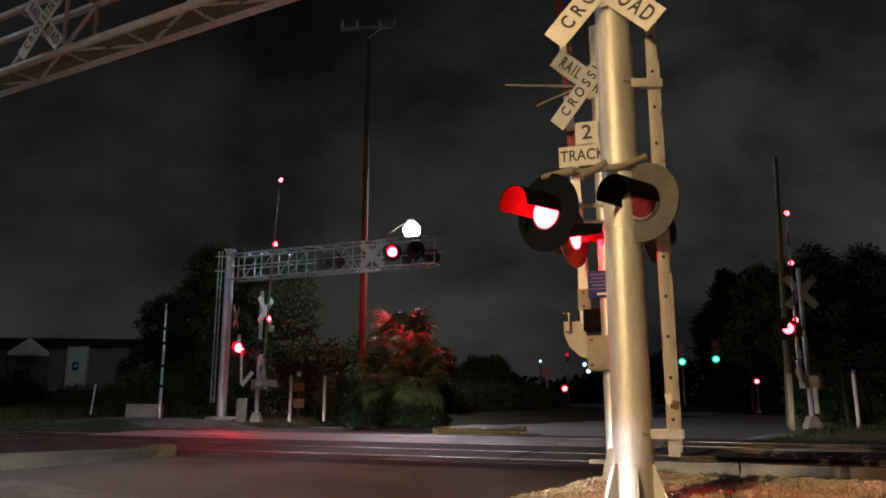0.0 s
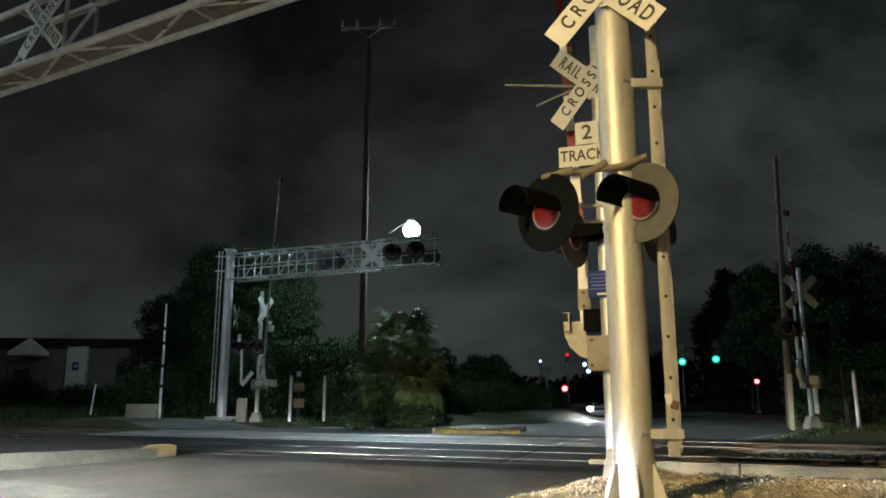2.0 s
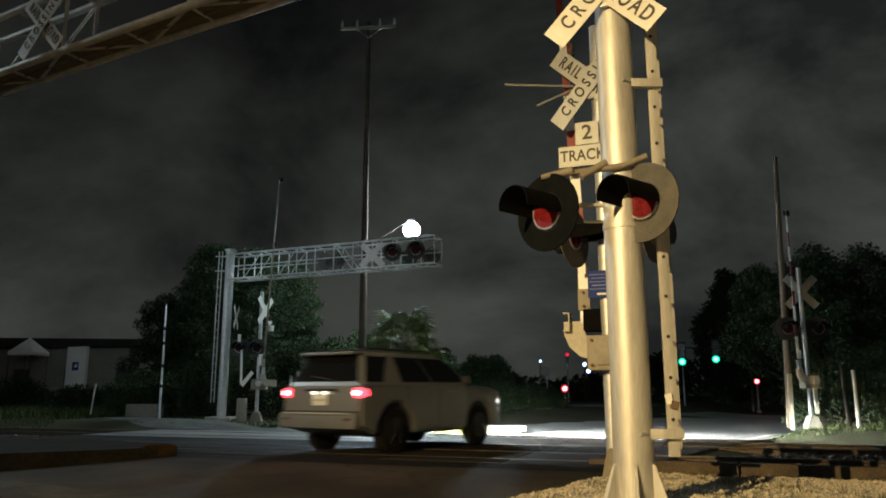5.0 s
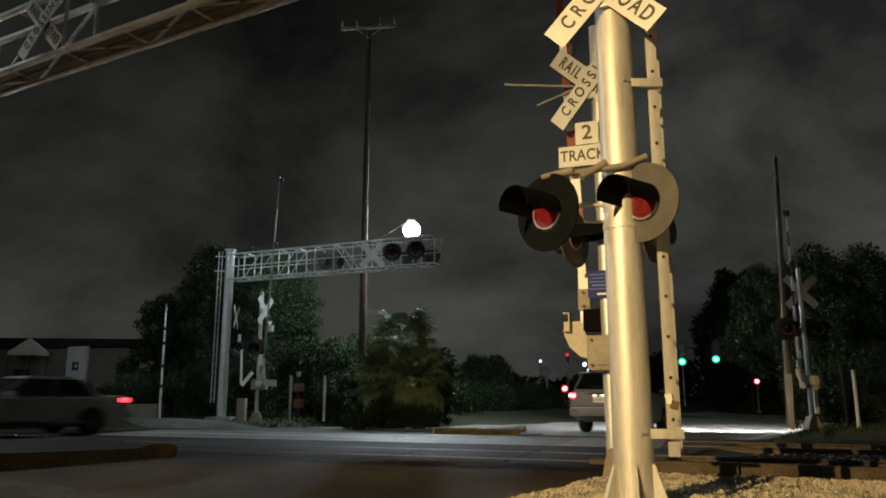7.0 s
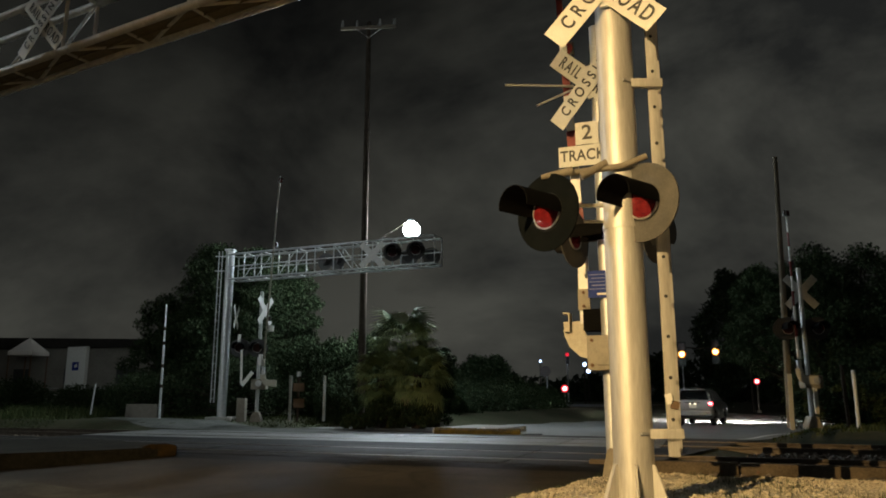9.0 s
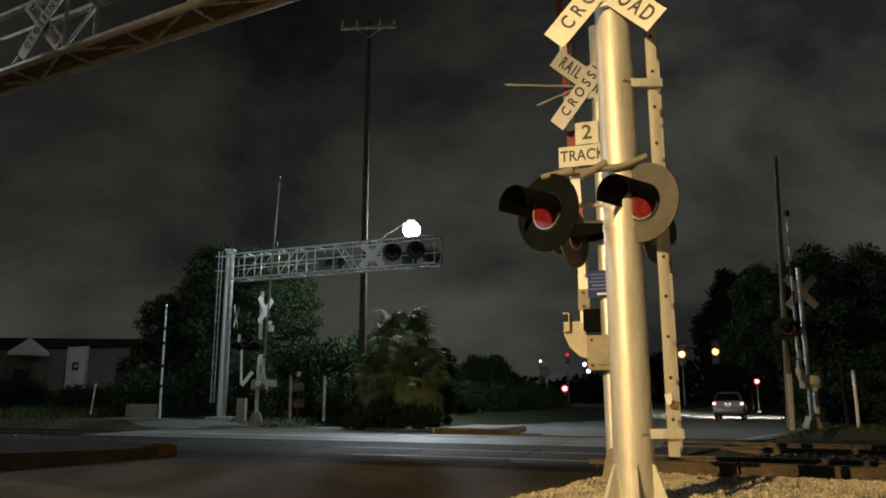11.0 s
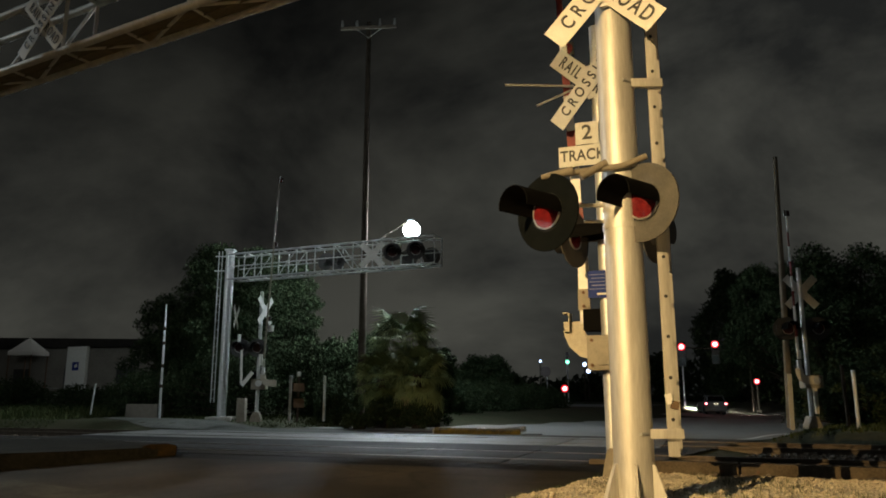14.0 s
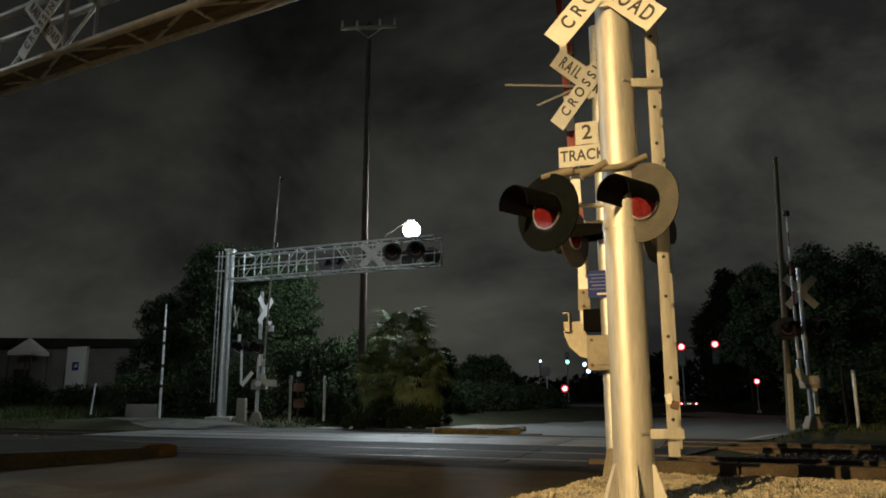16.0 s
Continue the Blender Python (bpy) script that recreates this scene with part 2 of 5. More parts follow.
# ---- mesh helpers ----
def part(name, bm, material, parent=None, label="", smooth=False):
    me = bpy.data.meshes.new(name)
    if isinstance(bm, bmesh.types.BMesh):
        bmesh.ops.recalc_face_normals(bm, faces=bm.faces)
        bm.to_mesh(me)
        bm.free()
    else:
        me.from_pydata(bm[0], [], bm[1])
    for m in (material if isinstance(material, (list, tuple)) else [material]):
        me.materials.append(m)
    if smooth:
        me.shade_smooth()
        if smooth != "all":
            me.set_sharp_from_angle(angle=radians(40))
    ob = new(name, me)
    ob.parent = parent
    if label:
        ob["label"] = label
    return ob


def thing(name, m, label, category, group="", kind=""):
    ob = new(name)
    ob.empty_display_size = 0.2
    ob.matrix_basis = m
    return tagged(ob, label, category, group, kind)


def box(bm, c, size, m=None, bevel=0.0):
    mt = Matrix.Translation(c) @ (m or Matrix()) @ Matrix.Diagonal((*size, 1))
    made = bmesh.ops.create_cube(bm, size=1, matrix=mt)["verts"]
    if bevel:
        edges = list({e for v in made for e in v.link_edges})
        bmesh.ops.bevel(bm, geom=edges, offset=bevel, segments=2, profile=0.6, affect="EDGES")
    return bm


def rod(bm, a, b, r, r2=None, seg=10):
    a, b = Vector(a), Vector(b)
    d = b - a
    mt = Matrix.Translation((a + b) / 2) @ d.to_track_quat("Z", "Y").to_matrix().to_4x4()
    bmesh.ops.create_cone(bm, cap_ends=True, segments=seg, radius1=r, radius2=r if r2 is None else r2, depth=d.length, matrix=mt)
    return bm


def bar(bm, a, b, w, h):
    a, b = Vector(a), Vector(b)
    d = b - a
    mt = d.to_track_quat("Z", "Y").to_matrix().to_4x4()
    return box(bm, (a + b) / 2, (w, h, d.length), mt)


def B():
    return bmesh.new()


def rods(name, a, b, r, material, parent, label="", r2=None, seg=10):
    return part(name, rod(B(), a, b, r, r2, seg), material, parent, label, smooth=True)


def boxes(name, c, size, material, parent, label="", m=None, bevel=0.0):
    return part(name, box(B(), c, size, m, bevel), material, parent, label, smooth=bool(bevel))


def extrude(profile, depth, axis_m=None, bevel=0.0):
    """A flat outline in x, z given depth along y."""
    bm = B()
    vs = [bm.verts.new((x, -depth / 2, z)) for x, z in profile]
    f = bm.faces.new(vs)
    made = bmesh.ops.extrude_face_region(bm, geom=[f])
    bmesh.ops.translate(bm, verts=[v for v in made["geom"] if isinstance(v, bmesh.types.BMVert)], vec=(0, depth, 0))
    if bevel:
        bmesh.ops.bevel(bm, geom=[e for e in bm.edges], offset=bevel, segments=2, affect="EDGES")
    if axis_m:
        bmesh.ops.transform(bm, matrix=axis_m, verts=bm.verts)
    return bm


def lettering(text, size, m, parent, material=None, name="lettering", narrow=1.0, apart=1.04):
    cu = bpy.data.curves.new("text", "FONT")
    cu.body, cu.size, cu.align_x, cu.align_y = text, size, "CENTER", "CENTER"
    cu.extrude, cu.space_character, cu.offset = 0.002, apart, size * 0.018
    tmp = bpy.data.objects.new("text", cu)
    scene.collection.objects.link(tmp)
    bpy.context.view_layer.update()
    me = bpy.data.meshes.new_from_object(tmp.evaluated_get(bpy.context.evaluated_depsgraph_get()))
    bpy.data.objects.remove(tmp)
    me.materials.clear()
    me.materials.append(material or BLACK)
    me.transform(m @ Matrix.Diagonal((narrow, 1, 1, 1)) @ pose(0, 0, 0, 90, 0, 0))
    ob = new(name, me)
    ob.parent = parent
    return ob


# ---- terrain ----
def road_frame(x, y):
    """Metres along the road and across it to the far side, from its near edge."""
    a = radians(ROAD_AZ)
    dx, dy = x - 1.9, y - 9.6
    return dx * math.sin(a) + dy * math.cos(a), -dx * math.cos(a) + dy * math.sin(a)


def road_point(s, w):
    a = radians(ROAD_AZ)
    return 1.9 + s * math.sin(a) - w * math.cos(a), 9.6 + s * math.cos(a) + w * math.sin(a)


def ramp(v, table):
    for (a, za), (b, zb) in zip(table, table[1:]):
        if v <= b:
            k = min(max((v - a) / (b - a), 0), 1)
            return za + (zb - za) * k * k * (3 - 2 * k)
    return table[-1][1]


ROAD_W = 14.5


def road_z(x, y):
    n = x * TRACK[1].x + y * TRACK[1].y
    return ramp(n, [(-20, -0.5), (6.5, -0.14), (11, 0.0), (17.6, 0.0), (21, -0.09), (34.5, -0.45), (52, -0.62), (68, -0.82), (95, -1.08)])


def ground_z(x, y):
    s, w = road_frame(x, y)
    n = x * TRACK[1].x + y * TRACK[1].y
    z = road_z(x, y)
    out = max(-w, w - ROAD_W, 0)              # metres off the road
    k = min(out / 3.0, 1.0)
    bank = ramp(n, [(4.0, 0.18), (8.0, 0.18), (9.2, -0.20), (19.3, -0.14), (20.5, 0.12), (40, 0.05), (70, 0.0)])
    if w < 0:
        k = min(out / 0.9, 1.0)
        if n < 7.9:
            bank = 0.18 + 0.05 * noise.noise((x * 0.6, y * 0.6, 0))
    return z - 0.03 + (bank - z + 0.03) * k


def grid_sheet(xs, ys, zf):
    verts = [(x, y, zf(x, y)) for y in ys for x in xs]
    n = len(xs)
    faces = [(j * n + i, j * n + i + 1, (j + 1) * n + i + 1, (j + 1) * n + i) for j in range(len(ys) - 1) for i in range(n - 1)]
    return verts, faces


def steps(*spans):
    out = []
    for a, b, d in spans:
        k = max(1, round((b - a) / d))
        out += [a + (b - a) * i / k for i in range(k)]
    return out + [spans[-1][1]]


xs = steps((-900, -100, 100), (-100, -30, 5), (-30, 24, 0.4), (24, 60, 3), (60, 100, 8), (100, 900, 100))
ys = steps((-200, -20, 30), (-20, 2, 2), (2, 30, 0.4), (30, 100, 4), (100, 1500, 150))
ground = part("ground", grid_sheet(xs, ys, ground_z), DIRT, smooth="all")
tagged(ground, "dark earth and patchy grass beside the railway", "ground", kind="structure")


# ---- road, crossing and tracks ----
def road_strip(name, s0, s1, w0, w1, lift, material, label, category, ds=0.6, dw=0.6, kind="structure"):
    ss, ws = steps((s0, s1, ds)), steps((w0, w1, dw))
    verts = []
    for s in ss:
        for w in ws:
            x, y = road_point(s, w)
            verts.append((x, y, road_z(x, y) + lift))
    n = len(ws)
    faces = [(j * n + i, (j + 1) * n + i, (j + 1) * n + i + 1, j * n + i + 1) for j in range(len(ss) - 1) for i in range(n - 1)]
    ob = part(name, (verts, faces), material, smooth="all")
    return tagged(ob, label, category, kind=kind)


road_strip("road", -26, 130, 0, ROAD_W, 0.0, ASPHALT, "dark worn asphalt road over the level crossing", "road")
# paler overlay: lamplight on the road past the tracks is put into colour
road_strip("road", 9.6, 49.5, 0.02, ROAD_W - 0.02, 0.005, PAVED, "worn asphalt road beyond the tracks, lamplight painted into its paler colour", "road")
road_strip("edge_line", 9.7, 49, 0.35, 0.47, 0.010, WHITEPAINT, "faded white painted road edge line", "road marking")
road_strip("stop_line", -4.35, -3.75, 2.6, ROAD_W - 0.5, 0.004, STOPLINE, "faded worn stop line across the road", "road marking", ds=0.2)


def cross_street():
    verts, faces = [], []
    for i in range(41):
        w = -70 + 4.5 * i
        for s in (50, 66):
            x, y = road_point(s, w)
            verts.append((x, y, max(road_z(x, y), ground_z(x, y)) + 0.012))
    faces = [(2 * i, 2 * i + 1, 2 * i + 3, 2 * i + 2) for i in range(40)]
    ob = part("cross_street", (verts, faces), PAVED)
    tagged(ob, "pale asphalt cross street at the signals", "road", kind="structure")


cross_street()


def track_point(u, n):
    p = TRACK[0] * u + TRACK[1] * n
    return p.x, p.y


RAIL_PROFILE = [(-0.07, 0), (0.07, 0), (0.07, 0.015), (0.012, 0.035), (0.012, 0.11), (0.036, 0.125), (0.036, 0.155), (-0.036, 0.155),
                (-0.036, 0.125), (-0.012, 0.11), (-0.012, 0.035), (-0.07, 0.015)]


def track(n, label, panel):
    root = thing("railway_track", Matrix(), label, "railway track", "railway tracks", "structure")
    turn = Matrix.Rotation(math.atan2(TRACK[0].y, TRACK[0].x), 4, "Z")
    for side in (-0.7525, 0.7525):
        x, y = track_point(0, n + side)
        bm = extrude(RAIL_PROFILE, 140, Matrix.Translation((x, y, -0.138)) @ turn @ Matrix.Rotation(radians(90), 4, "Z"))
        part("rail", bm, RAILSTEEL, root, "worn shiny steel rail")
    tie = None
    for i in range(-34, 58):
        u = i * 0.55
        x, y = track_point(u, n)
        w = road_frame(x, y)[1]
        if -1.2 < w < ROAD_W + 1.2:
            continue
        if tie is None:
            tie = boxes("sleeper", (0, 0, 0), (0.22, 2.6, 0.17), TIMBER, root, bevel=0.012)
            ob = tie
        else:
            ob = new("sleeper", tie.data)
            ob.parent = root
        ob.matrix_basis = Matrix.Translation((x, y, -0.235)) @ turn
    # panels of the crossing between and beside the rails
    kinds = {}
    for lane, (off, wide) in enumerate([(-1.13, 0.66), (0.0, 1.40), (1.13, 0.66)]):
        for i in range(-8, 10):
            u = i * 2.02
            x, y = track_point(u, n + off)
            if not 0.6 < road_frame(x, y)[1] < ROAD_W + 0.9:
                continue
            if wide not in kinds:
                kinds[wide] = boxes("crossing_panel", (0, 0, 0), (1.99, wide, 0.16), panel, root, bevel=0.012)
                ob = kinds[wide]
            else:
                ob = new("crossing_panel", kinds[wide].data)
                ob.parent = root
            ob.matrix_basis = Matrix.Translation((x, y, -0.068 + random.uniform(-0.004, 0.004))) @ turn
    return root


track(12.36, "near railway track of worn steel rails with crossing panels", RUBBER_PANEL)
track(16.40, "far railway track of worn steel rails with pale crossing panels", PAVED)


def infill():
    """Dark strips across the road, before the near track and between the tracks."""
    verts = []
    us = steps((-16, 14, 0.5))
    faces = []
    for lane, (na, nb) in enumerate(((10.2, 10.93), (13.80, 14.95))):
        for u in us:
            rough = 0.05 * noise.noise((u * 1.3, lane * 4.0, 2))
            for n in (na + rough, nb):
                x, y = track_point(u, n)
                verts.append((x, y, road_z(x, y) + 0.006))
    half = len(us) * 2
    for lane in (0, 1):
        for i in range(len(us) - 1):
            k = lane * half + 2 * i
            x, y, _ = verts[k]
            if 0.3 < road_frame(x, y)[1] < ROAD_W - 0.3:
                faces.append((k, k + 2, k + 3, k + 1))
    ob = part("crossing_infill", (verts, faces), RUBBER_PANEL)
    tagged(ob, "dark asphalt strips beside the crossing panels", "road", kind="structure")


infill()


def rail_side_strips():
    """Brown strips added along the near rail, standing in for its lit side."""
    turn = Matrix.Rotation(math.atan2(TRACK[0].y, TRACK[0].x), 4, "Z")
    first = None
    for i in range(6):
        x, y = track_point(-0.75 + i * 2.06, 11.28)
        m = Matrix.Translation((x, y, -0.09 + 0.012 * noise.noise((i * 1.7, 0, 0)))) @ turn @ Matrix.Rotation(0.006 * math.sin(i * 2.3), 4, "Y")
        if first is None:
            first = thing("guard_beam", m, "added brown strip for the near rail's lit side", "beam", "guard beams")
            boxes("timber", (0, 0, 0), (2.03, 0.2, 0.34), RAIL_SIDE_BROWN, first, bevel=0.012)
            for bx in (-0.8, 0.8):
                rods("bolt", (bx, -0.115, 0.06), (bx, -0.095, 0.06), 0.022, RUST, first, seg=8)
        else:
            copy_thing(first, m)


rail_side_strips()


def ballast():
    """Loose stones in two long beds, thickest where the camera is near."""
    verts, faces = [], []
    rng = random.Random(5)
    base = [(-1, -1, -0.6), (1, -0.8, -0.6), (0.7, 1, -0.6), (-0.9, 0.8, -0.6), (-0.5, -0.6, 0.6), (0.6, -0.4, 0.7), (0.4, 0.6, 0.5), (-0.6, 0.5, 0.65)]
    quads = [(0, 3, 2, 1), (4, 5, 6, 7), (0, 1, 5, 4), (1, 2, 6, 5), (2, 3, 7, 6), (3, 0, 4, 7)]
    count = 0
    while count < 30000:
        u, n = rng.triangular(-34, 34, 3), rng.uniform(9.3, 18.9)
        x, y = track_point(u, n)
        w = road_frame(x, y)[1]
        if -0.7 < w < ROAD_W + 0.7:
            continue
        s = rng.uniform(0.03, 0.06)
        edge = min(n - 9.3, 18.9 - n, 1.1) / 1.1
        z = -0.14 - 0.22 + 0.24 * edge + rng.uniform(-0.03, 0.03)
        turn = Euler((rng.uniform(-1, 1), rng.uniform(-1, 1), rng.uniform(0, 6))).to_matrix()
        i0 = len(verts)
        verts += [tuple(turn @ Vector(b) * s + Vector((x, y, z))) for b in base]
        faces += [tuple(i0 + k for k in q) for q in quads]
        count += 1
    ob = part("ballast", (verts, faces), STONE)
    tagged(ob, "loose crushed stone ballast under the tracks", "ballast", kind="stuff")
    # the packed bed under the loose stones
    us = steps((-60, 60, 0.8))
    prof = [(9.1, -0.34), (10.0, -0.17), (11.2, -0.13), (13.5, -0.15), (14.4, -0.2), (15.2, -0.15), (17.6, -0.15), (18.5, -0.19), (19.2, -0.30)]
    verts, faces = [], []
    for u in us:
        for n, z in prof:
            x, y = track_point(u, n)
            w = road_frame(x, y)[1]
            k = min(max(max(-w, w - ROAD_W) + 0.2, 0) / 0.5, 1)
            verts.append((x, y, z - 0.05 + 0.04 * noise.noise((x * 2, y * 2, 1)) - 0.25 * (1 - k)))
    m = len(prof)
    faces = [(j * m + i, (j + 1) * m + i, (j + 1) * m + i + 1, j * m + i + 1) for j in range(len(us) - 1) for i in range(m - 1)]
    ob = part("ballast_bed", (verts, faces), STONE, smooth="all")
    tagged(ob, "packed grey-brown ballast bed", "ballast", kind="structure")


ballast()


def verge():
    """Worn paving along the tracks' far side, lamplight put into its pale tone."""
    ridge = [(-13.0, 28.7, 29.5), (-10.4, 25.2, 28.6), (-6, 21.0, 24.8), (-1.0, 19.2, 22.6), (3.0, 18.2, 20.2)]
    verts, faces = [], []
    for k in range(len(ridge) - 1):
        (xa, na, fa), (xb, nb, fb) = ridge[k], ridge[k + 1]
        for i in range(12):
            t = i / 12
            x, lo, hi = xa + (xb - xa) * t, na + (nb - na) * t, fa + (fb - fa) * t
            for j in range(6):
                y = lo + (hi - lo) * j / 5 + 0.12 * noise.noise((x * 1.3, j * 3.0, 2)) * (j in (0, 5))
                verts.append((x, y, max(ground_z(x, y), road_z(x, y)) + 0.02))
    n = len(verts) // 6
    faces = [(j * 6 + i, (j + 1) * 6 + i, (j + 1) * 6 + i + 1, j * 6 + i + 1) for j in range(n - 1) for i in range(5)]
    ob = part("verge", (verts, faces), VERGE, smooth="all")
    tagged(ob, "worn paving along the tracks, lamplight in its pale tone", "pavement", kind="structure")


verge()


def kerb_island(name, outline, height, material, label, top=None):
    """A raised traffic island from its outline, with rounded top edges."""
    root = thing(name, Matrix.Translation((outline[0][0], outline[0][1], road_z(*outline[0]))), label, "traffic island", "traffic islands")
    o = outline[0]
    bm = B()
    edge = []
    for (xa, ya), (xb, yb) in zip(outline, outline[1:] + outline[:1]):
        k = max(1, int(math.hypot(xb - xa, yb - ya) / 0.28))
        for i in range(k):
            x, y = xa + (xb - xa) * i / k, ya + (yb - ya) * i / k
            edge.append((x + 0.10 * noise.noise((x * 2.3, y * 2.3, 6)), y + 0.10 * noise.noise((x * 2.3, y * 2.3, 9))))
    vs = [bm.verts.new((x - o[0], y - o[1], -0.15)) for x, y in edge]
    f = bm.faces.new(vs)
    made = bmesh.ops.extrude_face_region(bm, geom=[f])
    tops = [v for v in made["geom"] if isinstance(v, bmesh.types.BMVert)]
    bmesh.ops.translate(bm, verts=tops, vec=(0, 0, height + 0.15))
    bmesh.ops.bevel(bm, geom=[e for e in bm.edges if all(v in tops for v in e.verts)], offset=0.03, segments=2, affect="EDGES")
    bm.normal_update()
    # sides get the first, shaded colour, the top the second
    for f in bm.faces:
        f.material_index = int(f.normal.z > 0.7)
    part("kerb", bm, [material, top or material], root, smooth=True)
    return root


def islands():
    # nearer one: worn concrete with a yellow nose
    near = kerb_island("traffic_island", [(-4.62, 13.15), (-4.55, 12.62), (-4.9, 12.25), (-10.5, 8.4), (-13.5, 11.2), (-7.4, 15.4)], 0.15, KERB_SHADED,
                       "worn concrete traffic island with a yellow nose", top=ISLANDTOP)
    bm = extrude([(-0.02, 0), (0.52, 0), (0.52, 0.17), (0.36, 0.205), (0.1, 0.20), (-0.02, 0.16)], 0.30, Matrix.Rotation(radians(28), 4, "Z"), 0.015)
    nose = part("nose", bm, NOSEPAINT, near, "chipped yellow painted kerb nose", smooth=True)
    nose.location = (-0.34, -0.62, 0)
    # farther one, with a row of yellow and dark kerb stones along its end
    far = thing("traffic_island", pose(-0.25, 19.75, road_z(0, 19.5) - 0.01, 0, 0, -6), "yellow and black kerbed traffic island beyond the tracks", "traffic island", "traffic islands")
    for i in range(5):
        if i < 4:
            high = 0.17 - 0.012 * i
            prof = [(-0.19, -0.06), (0.19, -0.06), (0.19, high), (-0.09, high), (-0.17, high - 0.06)]
            bm = extrude(prof, 0.555, Matrix.Translation((0.29 + i * 0.565, 0.2, 0)) @ Matrix.Rotation(radians(90), 4, "Z"), 0.012)
            part("kerb_stone", bm, YELLOW, far, smooth=True)
    # end piece kept nearly flush so the car's wheels clear it
    boxes("low_kerb_end", (2.55, 0.2, 0.0), (0.55, 0.4, 0.05), BLACK, far, "low dark kerb end", bevel=0.012)
    boxes("island_top", (1.15, 1.65, 0.06), (1.7, 2.5, 0.16), CONCRETE, far, "worn concrete infill", m=pose(0, 0, 0, 0, 0, -24), bevel=0.03)
    for k, x in enumerate((0.5, 1.3, 2.3)):
        boxes("reflector", (x, 0.20, 0.168), (0.09, 0.07, 0.025), SIGNWHITE, far, "small pale raised marker", bevel=0.006)


islands()


# ---- signals ----
MOVES = []      # the lenses that turn, and when they are lit


def lens_puck(name, r, on, off, parent, place, lit, rim=None):
    """A round lens that turns about its upright diameter: one face lit, the other dark."""
    bm = B()
    mt = Matrix.Rotation(radians(90), 4, "X")
    bmesh.ops.create_cone(bm, cap_ends=True, segments=28, radius1=r, radius2=r, depth=0.012, matrix=mt)
    bm.normal_update()
    face = [f for f in bm.faces if f.normal.y < -0.5]
    for f in bm.faces:
        f.material_index = 0 if f in face else 1
    # outer ring in the halo colour, glare drawn into the lens face
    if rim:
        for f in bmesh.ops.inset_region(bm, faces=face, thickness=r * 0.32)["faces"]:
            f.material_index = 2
    me = bpy.data.meshes.new(name)
    bm.to_mesh(me)
    bm.free()
    me.materials.append(on)
    me.materials.append(off)
    if rim:
        me.materials.append(rim)
    ob = new(name, me)
    ob.parent = parent
    MOVES.append((ob, Vector(place), lit))
    return ob


def ring_shell(r0, r1, y0, y1, seg=32, arc=360.0, start=0.0):
    """A tube wall about the y axis, over part of a turn (0 is up)."""
    bm = B()
    k = max(3, int(seg * arc / 360))
    rows = []
    for i in range(k + (arc < 360)):
        a = radians(start + arc * i / k)
        rows.append([bm.verts.new((math.sin(a) * r, y, math.cos(a) * r)) for r, y in ((r0, y0), (r1, y0), (r1, y1), (r0, y1))])
    loop = list(zip(rows, rows[1:] + rows[:1])) if arc >= 360 else list(zip(rows, rows[1:]))
    for a, b in loop:
        for j in range(4):
            bm.faces.new((a[j], b[j], b[(j + 1) % 4], a[(j + 1) % 4]))
    if arc < 360:
        bm.faces.new(rows[0])
        bm.faces.new(list(reversed(rows[-1])))
    return bm


def flasher(parent, m, lit, plate=0.305, lens=0.112, hood=0.36, plate_paint=None, on=None, off=None):
    """One railway flashing light that faces -y of m: plate, housing, hood and lens."""
    light = part("flashing_light", ring_shell(0.0, plate, 0.0, 0.012, 40), plate_paint or DISC, parent, "round black signal plate", smooth=True)
    light.matrix_basis = m
    part("housing", ring_shell(lens + 0.012, lens + 0.03, 0.0, 0.17, 28), BLACK, light, smooth=True)
    part("housing_back", ring_shell(0.0, lens + 0.03, 0.17, 0.19, 28), BLACK, light, smooth=True)
    part("lens_ring", ring_shell(lens, lens + 0.012, -0.012, 0.02, 32), LENS_RING, light, "thin pale metal ring", smooth=True)
    part("hood", ring_shell(lens + 0.014, lens + 0.022, -hood, 0.0, 32, 200, -100), HOODBLACK, light, "long black visor", smooth=True)
    lens_puck("lens", lens, on or RED_GLOW, off or LENS_OFF, light, (0, -0.004, 0), lit)
    return light


def crossbuck(parent, m, front=True, scale=1.0, face=None):
    """Two crossed boards, lettered on the side that faces -y of m."""
    for text, ang, y in (("RAILROAD", 45, -0.010), ("CROSSING", -45, -0.028)):
        b = part("crossbuck_board", box(B(), (0, y, 0), (1.22 * scale, 0.006, 0.229 * scale), pose(0, 0, 0, 0, ang, 0)), (face or SIGNWHITE) if front else SIGNBACK, parent,
                 "white board with black lettering" if front else "bare metal back of a crossbuck board")
        b.matrix_basis = m
        if front:
            for t, x in (("RAIL", -0.33), ("ROAD", 0.33)) if text == "RAILROAD" else ((text, 0),):
                lettering(t, 0.190 * scale, Matrix.Translation((0, y - 0.006, 0)) @ pose(0, 0, 0, 0, ang, 0) @ pose(x * scale, 0, 0), b, narrow=0.70, apart=1.62 if text == "CROSSING" else 1.36)
    boxes("sign_bracket", (0, 0.01, 0), (0.06, 0.03, 0.4 * scale), GALV, parent).matrix_basis = m


